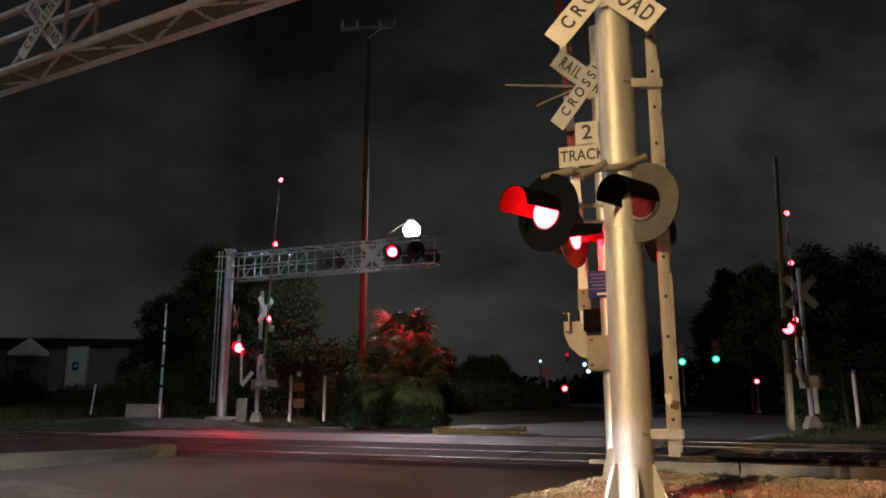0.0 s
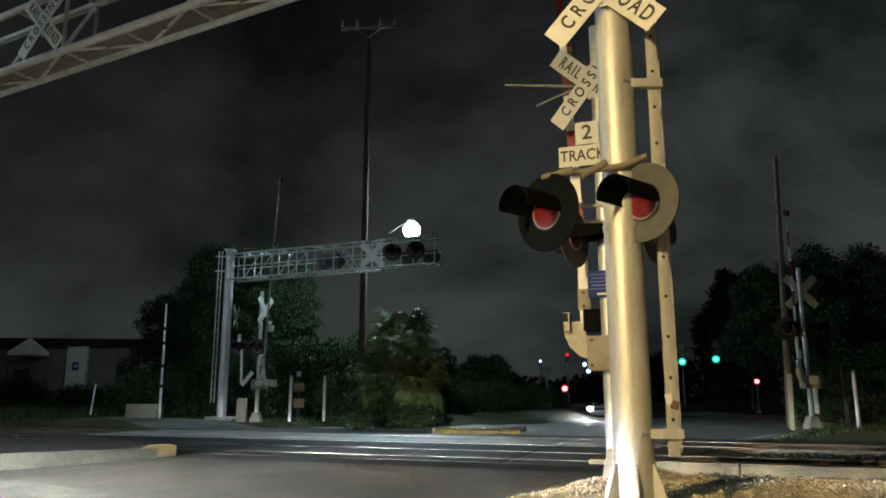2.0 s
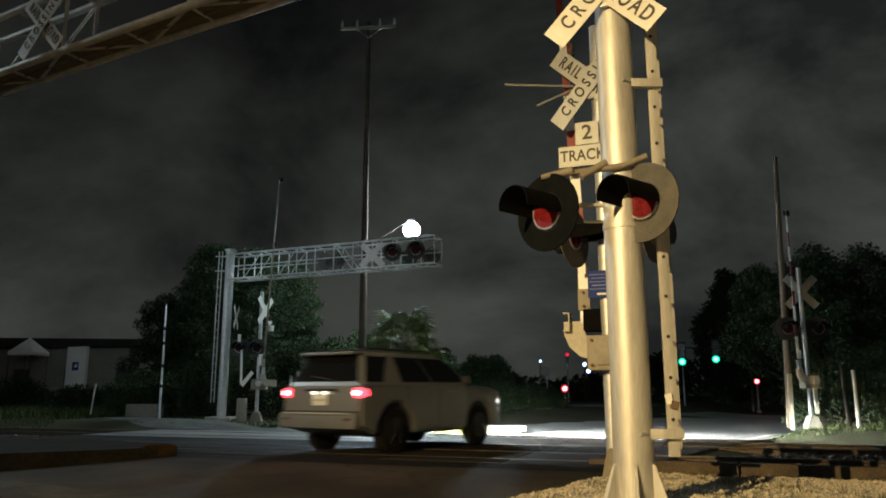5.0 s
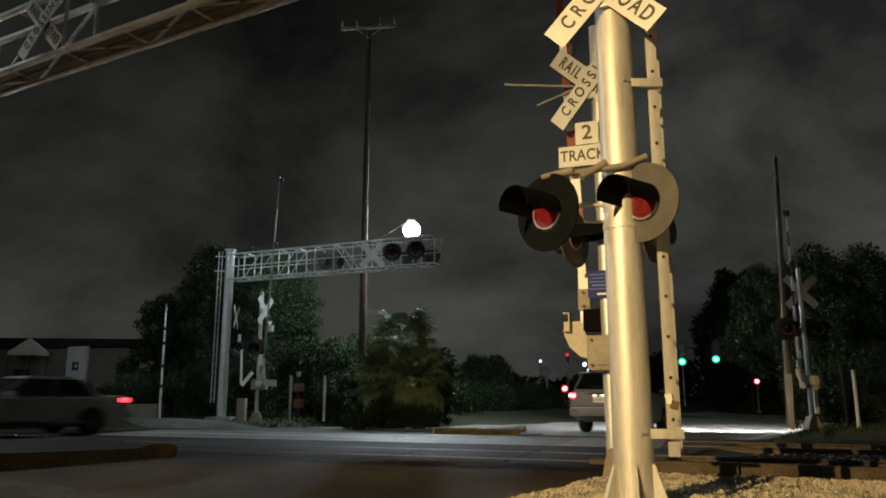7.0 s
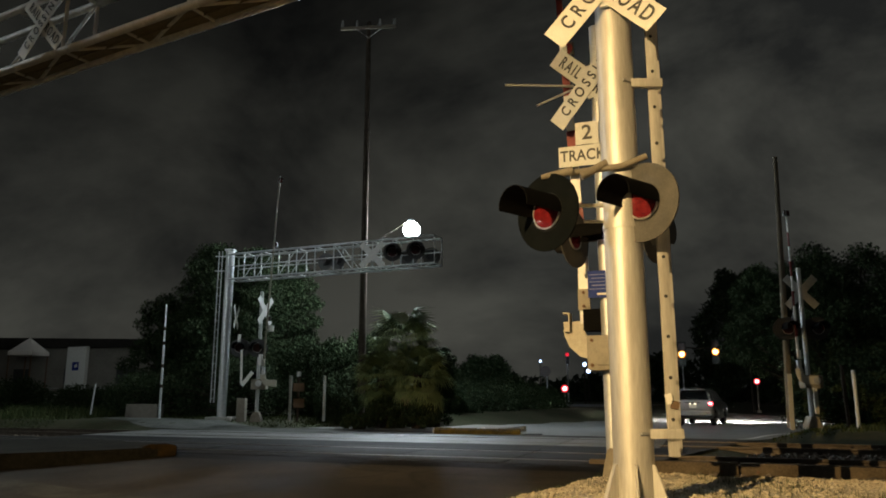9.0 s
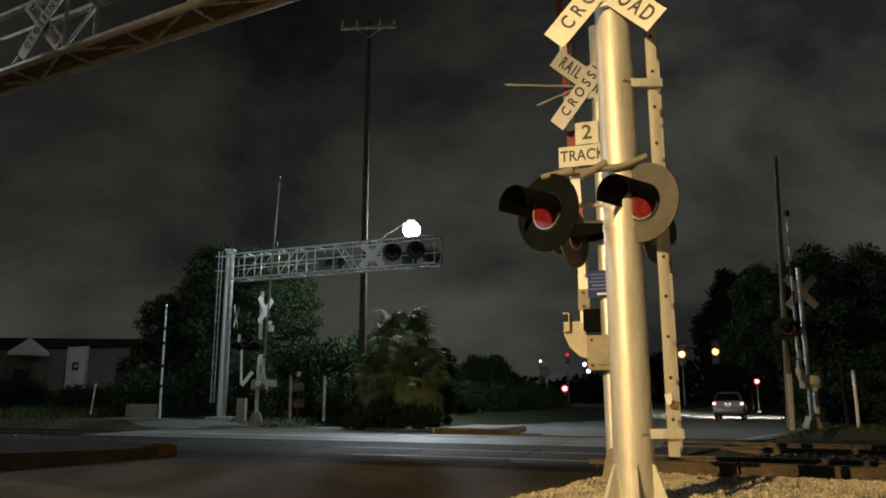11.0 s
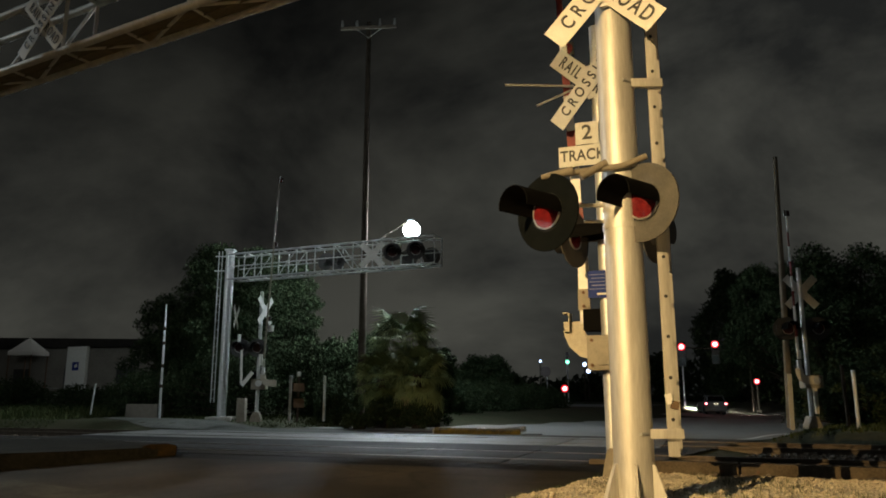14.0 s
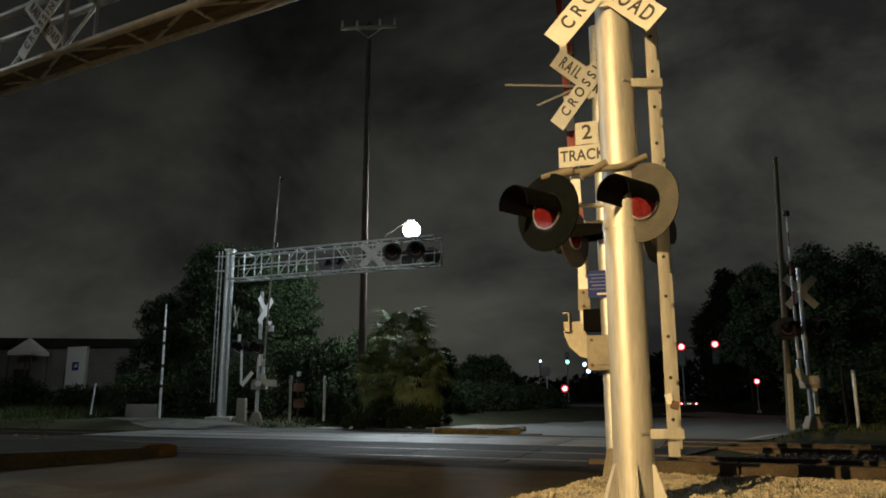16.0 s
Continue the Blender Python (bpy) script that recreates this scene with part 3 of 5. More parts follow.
def truss(parent, m, length, deep, wide, bays, r, material, rail=False, sheet=None):
    """A level box truss along +x of m, from its root at the lower near corner."""
    tr = rods("truss", (0, 0, 0), (length, 0, 0), r, material, parent, "box truss of round tubes", seg=12)
    tr.matrix_basis = m
    for y, z in ((wide, 0), (0, deep), (wide, deep)):
        rods("chord", (0, y, z), (length, y, z), r, material, tr, seg=12)
    d = length / bays
    if sheet:
        boxes("walkway_sheet", (length / 2, wide / 2, 0.01), (length, wide - r * 1.2, 0.012), sheet, tr, "dull brown sheet between the lower tubes")
        rods("sheet_rib", (0, wide * 0.5, -0.008), (length, wide * 0.5, -0.008), r * 0.3, sheet, tr, seg=6)
    if rail:
        for y in (0, wide):
            rods("middle_rail", (0, y, deep * 0.5), (length, y, deep * 0.5), r * 0.5, material, tr, seg=6)
    for i in range(bays + 1):
        x = i * d
        for y in (0, wide) if not sheet or i % 2 == 0 else ():
            rods("upright", (x, y, 0), (x, y, deep), r * 0.55, material, tr, seg=6)
        for z in (0, deep):
            rods("cross_strut", (x, 0, z), (x, wide, z), r * 0.5, material, tr, seg=6)
        if i < bays:
            a, b = (0, wide) if i % 2 else (wide, 0)
            rods("lacing", (x, a, 0), (x + d, b, 0), r * 0.45, material, tr, seg=6)
            for y in (0, wide) if (not rail and not sheet) or i in (1, 3, 6) else ():
                lo, hi = (0, deep) if i % 2 else (deep, 0)
                rods("diagonal", (x, y, lo), (x + d, y, hi), r * 0.45, material, tr, seg=6)
    return tr


PHASE_A = [(0.0, 0.43), (0.97, 1.25)]
PHASE_B = [(0.47, 0.93)]
BOTH = [(0.0, 1.25)]


def near_cantilever():
    root = thing("cantilever_signal", pose(1.405, 5.6, 0.2), "weathered aluminium crossing signal mast with flashing lights and crossbuck", "railway signal", "cantilever signals")
    rods("mast", (0, 0, 0), (0, 0, 6.3), 0.148, ALU, root, "wide brushed aluminium tube", r2=0.140, seg=48)
    boxes("base_plate", (0, 0, 0.0), (0.66, 0.66, 0.05), GALV, root, bevel=0.008)
    for i in range(6):
        a = radians(20 + 60 * i)
        m = Matrix.Rotation(a, 4, "Z")
        bm = extrude([(0.13, 0), (0.26, 0), (0.26, 0.04), (0.165, 0.30), (0.13, 0.32)], 0.018, m, 0.003)
        part("gusset", bm, ALU, root)
    face = Matrix.Rotation(radians(-ROAD_AZ + 8), 4, "Z")
    crossbuck(root, face @ pose(-0.03, -0.19, 4.07), True, 0.96)
    # crossarm and its pair of lights
    turn = Matrix.Rotation(radians(-49), 4, "Z")
    rods("crossarm", (-0.60, -0.10, 2.47), (-0.02, -0.17, 2.53), 0.026, CONDUIT, root, "bent conduit arm", seg=10)
    rods("crossarm", (-0.02, -0.17, 2.53), (0.16, -0.20, 2.60), 0.026, CONDUIT, root, seg=10)
    rods("conduit_elbow", (-0.14, -0.16, 2.56), (-0.34, -0.15, 2.45), 0.032, CONDUIT, root)
    rods("conduit_elbow", (-0.40, -0.14, 2.50), (-0.64, -0.10, 2.46), 0.038, CONDUIT, root, r2=0.02)
    rods("drop_tube", (-0.50, -0.05, 2.49), (-0.50, -0.05, 2.25), 0.022, BLACK, root)
    flasher(root, Matrix.Translation((0.112, -0.20, 2.235)) @ turn, PHASE_B, lens=0.124, hood=0.38)
    flasher(root, Matrix.Translation((-0.604, -0.10, 2.18)) @ turn, PHASE_A, plate_paint=PLATE_SHADED, lens=0.124, hood=0.38)
    rods("spacer", (-0.40, 0.0, 2.26), (-0.12, 0.0, 2.26), 0.016, ALU, root)
    rods("spacer", (-0.30, 0.0, 2.13), (-0.12, 0.0, 2.13), 0.012, ALU, root)
    # ladder, seen nearly edge on
    bm = B()
    away = Vector((0.345, 0.94, 0)).normalized()
    for k in (0, 0.40):
        p = Vector((0.288, -0.04, 0)) + away * k
        box(bm, (p.x, p.y, 2.68), (0.082, 0.03, 4.65), bevel=0.004)
    lad = part("ladder", bm, ALU, root, "aluminium climbing ladder beside the mast", smooth=True)
    for i in range(15):
        z = 0.62 + i * 0.305
        p = Vector((0.288, -0.04, z))
        rods("rung", p + away * -0.0, p + away * 0.40, 0.014, ALU, lad, seg=8)
        rods("bolt", p + Vector((0, -0.02, 0)), p + Vector((0, -0.012, 0)), 0.014, BLACK, lad, seg=8)
    for z in (0.52, 3.25):
        boxes("standoff", (0.22, -0.08, z), (0.26, 0.05, 0.07), ALU, lad, bevel=0.004)
        rods("standoff_bolt", (0.02, -0.155, z), (0.08, -0.12, z), 0.012, GALV, lad)
    boxes("tag", (0.262, -0.07, 0.77), (0.05, 0.012, 0.075), WHITEPAINT, lad, "small white plastic tag", m=pose(0, 0, 0, 0, -12, 0))
    boxes("tag", (0.305, -0.07, 0.725), (0.06, 0.012, 0.06), BROWNPLATE, lad, "small dark red tag", m=pose(0, 0, 0, 0, 14, 0))
    rods("mast_collar", (0, 0, 2.06), (0, 0, 2.10), 0.153, ALU, root, seg=48)
    # the arm over the road
    az = radians(-61)
    m = Matrix.Translation((0, 0, 5.1)) @ Matrix.Rotation(math.pi / 2 - az, 4, "Z") @ pose(0.15, -0.09, 0)
    truss(root, m, 12.5, 0.86, 0.42, 11, 0.05, ALU, sheet=SHEET)
    crossbuck(root, m @ pose(7.15, 0.50, 0.43, 0, 0, 180), True, 0.9)
    for x, ph in ((5.35, PHASE_A), (4.6, PHASE_B)):
        flasher(root, m @ pose(x, 0.59, 0.55, 0, 0, 180), ph)


near_cantilever()


def gate_signal(m, lit_a, lit_b, arm_lit, label, arm_lean, arm_len, front, cb_z=3.65, cb_turn=0, fl_z=2.55, arm_x=-0.35, stripes=True, fl_off=0.42, fl_c=0.0, fl_turn=0, cb_x=0.0, arm_y=-0.24, lens=0.15, arm_w=0.065, foot=1.0, on=None, elbow=1.0, weight=True, cb_scale=1.0, turn_b=None, cover=True, lamps=(0.22, 0.62, 0.98)):
    """A crossing gate with its arm raised, crossbuck and a pair of lights; faces -y of m."""
    root = thing("crossing_gate", m, label, "crossing gate", "crossing gates")
    rods("mast", (0, 0, 0), (0, 0, cb_z + 0.65), 0.07 if front else 0.06, GALV, root, seg=20)
    part("foundation", extrude([(x * foot, z) for x, z in ((-0.2, 0), (0.2, 0), (0.17, 0.12), (0.085, 0.32), (-0.085, 0.32), (-0.17, 0.12))], 0.34 * foot, None, 0.015), CONDUIT, root, "cast metal junction base")
    crossbuck(root, pose(cb_x, -0.09 if front else 0.09, cb_z, 0, 0, cb_turn), front, cb_scale, face=SIGN_SHADED)
    rods("crossarm", (fl_c - fl_off, 0, fl_z), (fl_c + fl_off, 0, fl_z), 0.03, BLACK, root)
    for side, lit in ((-1, lit_a), (1, lit_b)):
        flasher(root, pose(fl_c + side * fl_off, -0.12, fl_z, 0, 0, fl_turn if side < 0 or turn_b is None else turn_b), lit, lens=lens, on=on, off=None if front else LENS_OFF_FAR, plate_paint=None if front else BLACK)
        if not front:
            flasher(root, pose(fl_c + side * fl_off, 0.12, fl_z, 0, 0, 180), [], off=LENS_OFF_FAR, plate_paint=BLACK)
    # mechanism and its bent arm support
    boxes("mechanism", (0.06, -0.02, 1.22), (0.50, 0.34, 0.34), CASE, root, "dull tan metal gate machine case", bevel=0.02)
    for bx_ in (-0.14, 0.24):
        for bz in (1.10, 1.34):
            rods("bolt", (bx_, -0.215, bz), (bx_, -0.185, bz), 0.016, RUST, root, seg=8)
    boxes("case_door", (0.06, -0.20, 1.22), (0.30, 0.02, 0.24), CASE, root, bevel=0.006)
    boxes("junction_box", (-0.12, 0.12, 1.56), (0.26, 0.20, 0.22), HOODBLACK, root, bevel=0.01)
    if cover:
        rods("shaft_cover", (0.08, -0.30, 1.25), (0.08, -0.15, 1.25), 0.10, GALV, root, seg=20)
    band = [(-0.435, 1.56), (-0.43, 1.42), (-0.39, 1.30), (-0.31, 1.205), (-0.2, 1.16), (0.1, 1.14), (0.1, 1.36), (-0.2, 1.37), (-0.24, 1.39), (-0.265, 1.45), (-0.27, 1.56)]
    for y in (arm_y + 0.04, arm_y - 0.04):
        part("arm_support", extrude([(0.1 - (0.1 - bx) * elbow, bz) for bx, bz in band], 0.014, Matrix.Translation((arm_x + 0.35, y, 0))), CREAM, root, "bent white arm support plate")
    boxes("arm_shoe", (arm_x, arm_y, 1.66), (0.10, 0.1, 0.26), GALV, root, bevel=0.008)
    boxes("arm_plate", (arm_x, arm_y - 0.05, 1.93), (0.11, 0.012, 0.24), WHITEPAINT, root, "white plate at the arm's foot")
    if weight:
        boxes("counterweight", (arm_x + 0.36, arm_y, 0.72), (0.10, 0.08, 0.66), CREAM, root, bevel=0.01)
    # the raised arm in stripes
    arm = boxes("gate_arm", (0, 0.02, arm_len / 2), (0.02, 0.012, arm_len), GALV, root)
    arm.matrix_basis = Matrix.Translation((arm_x, arm_y, 2.0)) @ pose(0, 0, 0, 0, arm_lean, 0)
    arm["label"] = "raised red and white striped barrier arm"
    k = int(arm_len / 0.41)
    for i in range(k):
        w = arm_w * (1 - 0.6 * i / k)
        boxes("stripe", (0, 0, 0.205 + i * 0.41), (w, 0.03, 0.408), (REDPAINT if i % 2 else WHITEPAINT) if stripes else CONDUIT, arm)
    for z in (arm_len * k for k in lamps):
        boxes("lamp_housing", (0.03, 0.06, z), (0.16, 0.06, 0.16), BLACK, arm, bevel=0.01)
        lens_puck("arm_light", 0.07, on or RED_GLOW, LENS_OFF if front else LENS_OFF_FAR, arm, (0.03, 0.027, z), arm_lit)
    return root


near_gate = gate_signal(pose(1.64, 7.3, 0.18, 0, 0, -20), PHASE_A, PHASE_B, [(0.47, 1.25)], "crossing gate with raised arm, crossbuck and two-track plate", -3, 4.6, True, cb_z=4.05, fl_z=2.38, arm_x=-0.25, fl_turn=72, fl_off=0.38, fl_c=0.10, arm_y=0.2, lens=0.112, arm_w=0.11, foot=0.55, elbow=1.26, cb_scale=0.92, turn_b=-108, cb_turn=-20, cb_x=-0.07, cover=False, lamps=(0.12, 0.57, 0.98))


def plates():
    n = near_gate
    p = boxes("track_plate", (-0.14, -0.095, 3.25), (0.56, 0.005, 0.22), SIGN_SHADED, n, bevel=0.0)
    lettering("TRACKS", 0.165, Matrix.Translation((-0.14, -0.101, 3.25)) @ Matrix.Diagonal((0.84, 1, 1, 1)), p)
    q = boxes("number_plate", (-0.12, -0.095, 3.49), (0.24, 0.005, 0.24), SIGN_SHADED, n)
    lettering("2", 0.22, Matrix.Translation((-0.12, -0.101, 3.49)), q)
    b = boxes("notice_plate", (0.03, -0.10, 1.90), (0.40, 0.006, 0.27), BLUE, n, "small blue emergency notice plate")
    for i in range(5):
        boxes("text_bar", (0.0, -0.106, 1.995 - 0.036 * i), (0.31 - 0.05 * (i % 2), 0.003, 0.012 if i == 3 else 0.007), PALEBLUE, b)
    boxes("text_bar", (0.03, -0.106, 1.80), (0.22, 0.003, 0.020), SIGNWHITE, b)


rods("tie_rod", (-0.28, 0.15, 4.13), (-0.98, -0.12, 4.14), 0.014, GALV, near_gate)
rods("tie_rod", (-0.30, 0.15, 4.09), (-0.66, 0.0, 3.90), 0.012, GALV, near_gate)
plates()
# channel brackets at the arm's foot
for x in (-0.405, -0.195):
    boxes("channel_bracket", (x, 0.16, 1.55), (0.012, 0.16, 0.19), CREAM, near_gate, "pale steel channel bracket")
    for z in (1.46, 1.64):
        boxes("bracket_flange", (x - 0.03, 0.16, z), (0.06, 0.16, 0.012), CREAM, near_gate)
boxes("splice_plate", (-0.25, 0.13, 1.78), (0.12, 0.014, 0.22), CASE, near_gate, "rusty bolted splice plate", bevel=0.003)
for z in (1.71, 1.85):
    rods("splice_bolt", (-0.25, 0.10, z), (-0.25, 0.13, z), 0.016, RUST, near_gate, seg=8)

gate_signal(pose(9.80, 20.0, 0.12, 0, 0, 0), [(0, 1.7)], PHASE_B, [(0, 1.7)], "far crossing gate with raised arm and bare crossbuck", 0.5, 3.9, False, on=RED_GATE, cb_z=3.66, cb_x=0.06, cb_scale=0.94, fl_z=2.64, fl_off=0.41, fl_c=-0.07, arm_x=-0.33)
left_gate = gate_signal(pose(-6.2, 25.0, 0.12, 0, 0, 0), PHASE_A, PHASE_B, BOTH, "crossing gate with long raised arm near the cantilever", 2.4, 6.4, False, stripes=False, cb_z=3.70, cb_x=0.10, cb_turn=74, weight=False, fl_z=2.43, arm_x=0.22, fl_off=0.30, fl_c=-0.35)

boxes("counter_arm", (-0.50, -0.30, 1.80), (0.07, 0.03, 1.1), WHITEPAINT, left_gate, m=pose(0, 0, 0, 0, -2, 0))
part("arm_support", bar(B(), (-0.46, -0.30, 1.18), (-0.12, -0.30, 1.62), 0.03, 0.12), WHITEPAINT, left_gate)
boxes("relay_case", (-0.50, 0.0, 0.38), (0.28, 0.30, 0.76), CONDUIT, left_gate, "weathered relay case", bevel=0.02)
# round stand-ins for flat white plates, shaped to catch the lamp's light
rods("white_sleeve", (0.38, -0.10, 2.98), (0.38, -0.10, 3.18), 0.10, WHITEPAINT, left_gate, seg=16)
rods("white_sleeve", (0.14, -0.34, 1.84), (0.14, -0.34, 2.20), 0.07, WHITEPAINT, left_gate, seg=16)
rods("white_sleeve", (-0.62, -0.30, 2.62), (-0.62, -0.30, 2.86), 0.05, WHITEPAINT, left_gate, seg=16)


def far_cantilever():
    root = thing("cantilever_signal", pose(-7.95, 27.0, 0.12), "galvanised cantilever signal reaching over the road", "railway signal", "cantilever signals")
    rods("mast", (0, 0, 0), (0, 0, 6.15), 0.16, GALV, root, seg=24)
    boxes("foundation", (0, 0, 0.03), (0.9, 0.9, 0.16), CONCRETE, root, bevel=0.02)
    boxes("mast_cap", (0, 0, 6.18), (0.36, 0.36, 0.06), GALV, root, bevel=0.01)
    for x in (-0.42, -0.30):
        rods("ladder_rail", (x, 0, 0.6), (x, 0, 6.15), 0.02, GALV, root)
    for i in range(17):
        rods("ladder_rung", (-0.42, 0, 0.75 + 0.31 * i), (-0.30, 0, 0.75 + 0.31 * i), 0.01, GALV, root, seg=6)
    for z in (5.4, 5.95):
        rods("ladder_brace", (-0.55, 0, z), (0.0, 0, z), 0.025, GALV, root, seg=6)
    az = radians(114)
    m = Matrix.Translation((0.12, 0, 5.05)) @ Matrix.Rotation(math.pi / 2 - az, 4, "Z") @ pose(0, -0.3, 0)
    truss(root, m, 8.4, 0.92, 0.60, 11, 0.037, GALV, rail=True)
    crossbuck(root, m @ pose(6.15, -0.08, 0.42, 0, 0, 10), False, 0.9)
    for x, ph in ((7.05, PHASE_A), (7.9, PHASE_B)):
        flasher(root, m @ pose(x, -0.35, 0.40, 0, 0, 22), ph, lens=0.15, off=LENS_OFF_FAR, plate_paint=BLACK)
        flasher(root, m @ pose(x, 0.85, 0.40, 0, 0, 202), ph, lens=0.15, hood=0.2, on=RED_BEAM, off=LENS_OFF_FAR)
    crossbuck(root, pose(0.24, 0.3, 3.72, 0, 0, 93), False, 0.9)
    for x in (4.1, 4.6):
        flasher(root, m @ pose(x, 0.25, 0.40, 0, 0, 180), [], off=LENS_OFF_FAR, plate_paint=BLACK)


far_cantilever()


# ---- poles, lamps and far signals ----
def utility_pole():
    root = thing("utility_pole", pose(-3.28, 30.0, -0.05), "tall dark wooden utility pole with a lit street lamp", "utility pole", "utility poles")
    rods("pole", (0, 0, 0), (0, 0, 17.25), 0.165, WOODPOLE, root, r2=0.095, seg=16)
    boxes("crossarm", (0, -0.16, 16.92), (2.45, 0.11, 0.13), CONDUIT, root, m=pose(0, 0, 0, 0, -3, 0), bevel=0.01)
    for x in (-1.15, -0.5, 0.5, 1.15):
        rods("insulator", (x, -0.16, 16.96 + x * 0.05), (x, -0.16, 17.30 + x * 0.05), 0.07, GALV, root, r2=0.045, seg=10)
    for x in (-0.6, 0.6):
        bm = bar(B(), (x, -0.2, 16.88), (0, -0.2, 16.40), 0.03, 0.01)
        part("brace", bm, GALV, root)
    rods("lamp_arm", (0.12, 0, 7.1), (1.78, 1.0, 8.45), 0.018, WOODPOLE, root)
    boxes("lamp_head", (1.90, 1.1, 8.46), (0.34, 0.26, 0.10), GALV, root, bevel=0.03)
    # globe enlarged beyond a real refractor, its glare put into the shape
    bm = B()
    bmesh.ops.create_uvsphere(bm, u_segments=32, v_segments=20, radius=0.37, matrix=Matrix.Translation((1.92, 1.1, 8.06)) @ Matrix.Diagonal((1, 1, 0.9, 1)))
    globe = part("lamp_refractor", bm, WHITE_LAMP, root, "glowing white lamp globe, enlarged for its glare", smooth="all")
    globe.visible_shadow = False


utility_pole()


def wood_pole(m, h, r, label):
    root = thing("utility_pole", m, label, "utility pole", "utility poles")
    rods("pole", (0, 0, 0), (0, 0, h), r, OLDWOOD, root, r2=r * 0.6, seg=14)
    return root


p = wood_pole(pose(10.14, 22.0, 0.05, 0, 1.8, 0), 8.25, 0.11, "bare weathered wooden pole beside the far gate")
boxes("guy_guard", (-0.05, -0.2, 0.75), (0.13, 0.03, 1.6), CREAM, p, "pale guard strip")


def marker_posts():
    post = thing("marker_post", pose(11.02, 20.0, 0.1), "slim grey metal marker post in the verge", "post", "marker posts")
    rods("post_tube", (0, 0, 0), (0, 0, 1.55), 0.05, GALV, post)
    brown = thing("marker_post", pose(10.86, 20.2, 0.1, 0, -1, 0), "slim dark wooden marker post in the verge", "post", "marker posts")
    rods("post_tube", (0, 0, 0), (0, 0, 1.7), 0.05, WOODPOLE, brown)
    for x, y, z, h, rot in ((-10.55, 28, 0.1, 4.3, -0.5), (-12.9, 27.5, 0.1, 1.05, 5), (-5.3, 26.0, 0.1, 1.4, 0), (-4.15, 26.2, 0.1, 1.55, 0)):
        t = copy_thing(post, pose(x, y, z, 0, rot, 0) @ Matrix())
        if h < 1.2:
            for c in t.children:
                bpy.data.objects.remove(c)
            rods("post_tube", (0, 0, 0.2), (0, 0, 1.3), 0.028, GALV, t)
        elif h > 2:
            for c in t.children:
                bpy.data.objects.remove(c)
            rods("post_tube", (0, 0, 0), (0, 0, h), 0.05, GALV, t, r2=0.03)
            for z in (1.15, 1.9, 2.75, 3.3):
                rods("pole_band", (0, 0, z), (0, 0, z + 0.13), 0.052, WOODPOLE, t)
            t["label"] = "tall slim galvanised pole with dark bands"


marker_posts()


def small_sign():
    root = thing("post_sign", pose(-4.95, 25.6, 0.1, 0, 0, 20), "two small brown plates on a short post", "sign", "post signs")
    rods("post_tube", (0, 0, 0), (0, 0, 1.55), 0.04, WOODPOLE, root)
    boxes("plate", (0, -0.05, 1.15), (0.38, 0.02, 0.28), BROWNPLATE, root, bevel=0.004)
    boxes("plate", (0.02, -0.05, 0.62), (0.36, 0.02, 0.30), BROWNPLATE, root, bevel=0.004)
    rods("post_cap", (0, 0, 1.52), (0, 0, 1.68), 0.07, GALV, root)
    far = thing("post_sign", pose(8.1, 58, road_z(8.1, 58), 0, 0, -8), "dull red octagonal sign over a pinkish plate", "sign", "post signs")
    rods("post_tube", (0, 0, 0), (0, 0, 3.7), 0.045, GALV, far)
    bm = B()
    bmesh.ops.create_cone(bm, cap_ends=True, segments=8, radius1=0.42, radius2=0.42, depth=0.02, matrix=Matrix.Translation((-0.12, -0.06, 3.45)) @ Matrix.Rotation(radians(90), 4, "X") @ Matrix.Rotation(radians(22.5), 4, "Z"))
    part("octagon_plate", bm, LENS_OFF_FAR, far, "dull red octagonal sign plate")
    boxes("plate", (0, -0.05, 0.65), (0.42, 0.02, 0.85), RUST, far, bevel=0.004)


small_sign()


def signal_head(name, m, times, label, r=0.2, pole=0.0, group="traffic signals", dim=False):
    """Three lights in a column, on a pole or hung; times: when red, amber and green are lit."""
    root = thing(name, m, label, "traffic signal", group)
    boxes("head_case", (0, 0.16, 0), (r * 2.08, 0.24, r * 6.8), BLACK, root, bevel=0.02)
    for z, glowing, rim, off, lit in ((r * 2.08, RED_FAR, RED_HALO, LENS_OFF_FAR, times[0]), (0, AMBER_FAR, AMBER_HALO, LENS_OFF_AMBER, times[1]),
                                      (-r * 2.08, GREEN_FAR, GREEN_HALO, LENS_OFF_GREEN, times[2])):
        part("visor", ring_shell(r + 0.01, r + 0.02, -0.22, 0.05, 24, 230, -115), BLACK, root, smooth=True).location = (0, 0, z)
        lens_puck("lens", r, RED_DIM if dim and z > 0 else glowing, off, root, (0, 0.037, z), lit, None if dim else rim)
    if pole:
        rods("pole", (0, 0.2, -pole), (0, 0.2, -r * 3.4), 0.08, GALV, root, r2=0.06)
    return root


GREEN_T, AMBER_T, RED_T = [(0, 8.9)], [(8.9, 12.9)], [(12.9, 16.1)]
# lens radius enlarged to stand for the lights' glare
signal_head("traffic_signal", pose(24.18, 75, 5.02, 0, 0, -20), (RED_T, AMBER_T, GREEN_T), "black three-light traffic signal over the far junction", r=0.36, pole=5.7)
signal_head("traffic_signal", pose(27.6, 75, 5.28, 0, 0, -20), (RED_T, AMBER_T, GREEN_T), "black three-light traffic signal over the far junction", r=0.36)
signal_head("traffic_signal", pose(14.25, 85, 5.1, 0, 0, -10), ([(0, 13.75)], [], [(13.75, 16.1)]), "small far traffic signal for the side street", r=0.2, pole=6.0, dim=True)


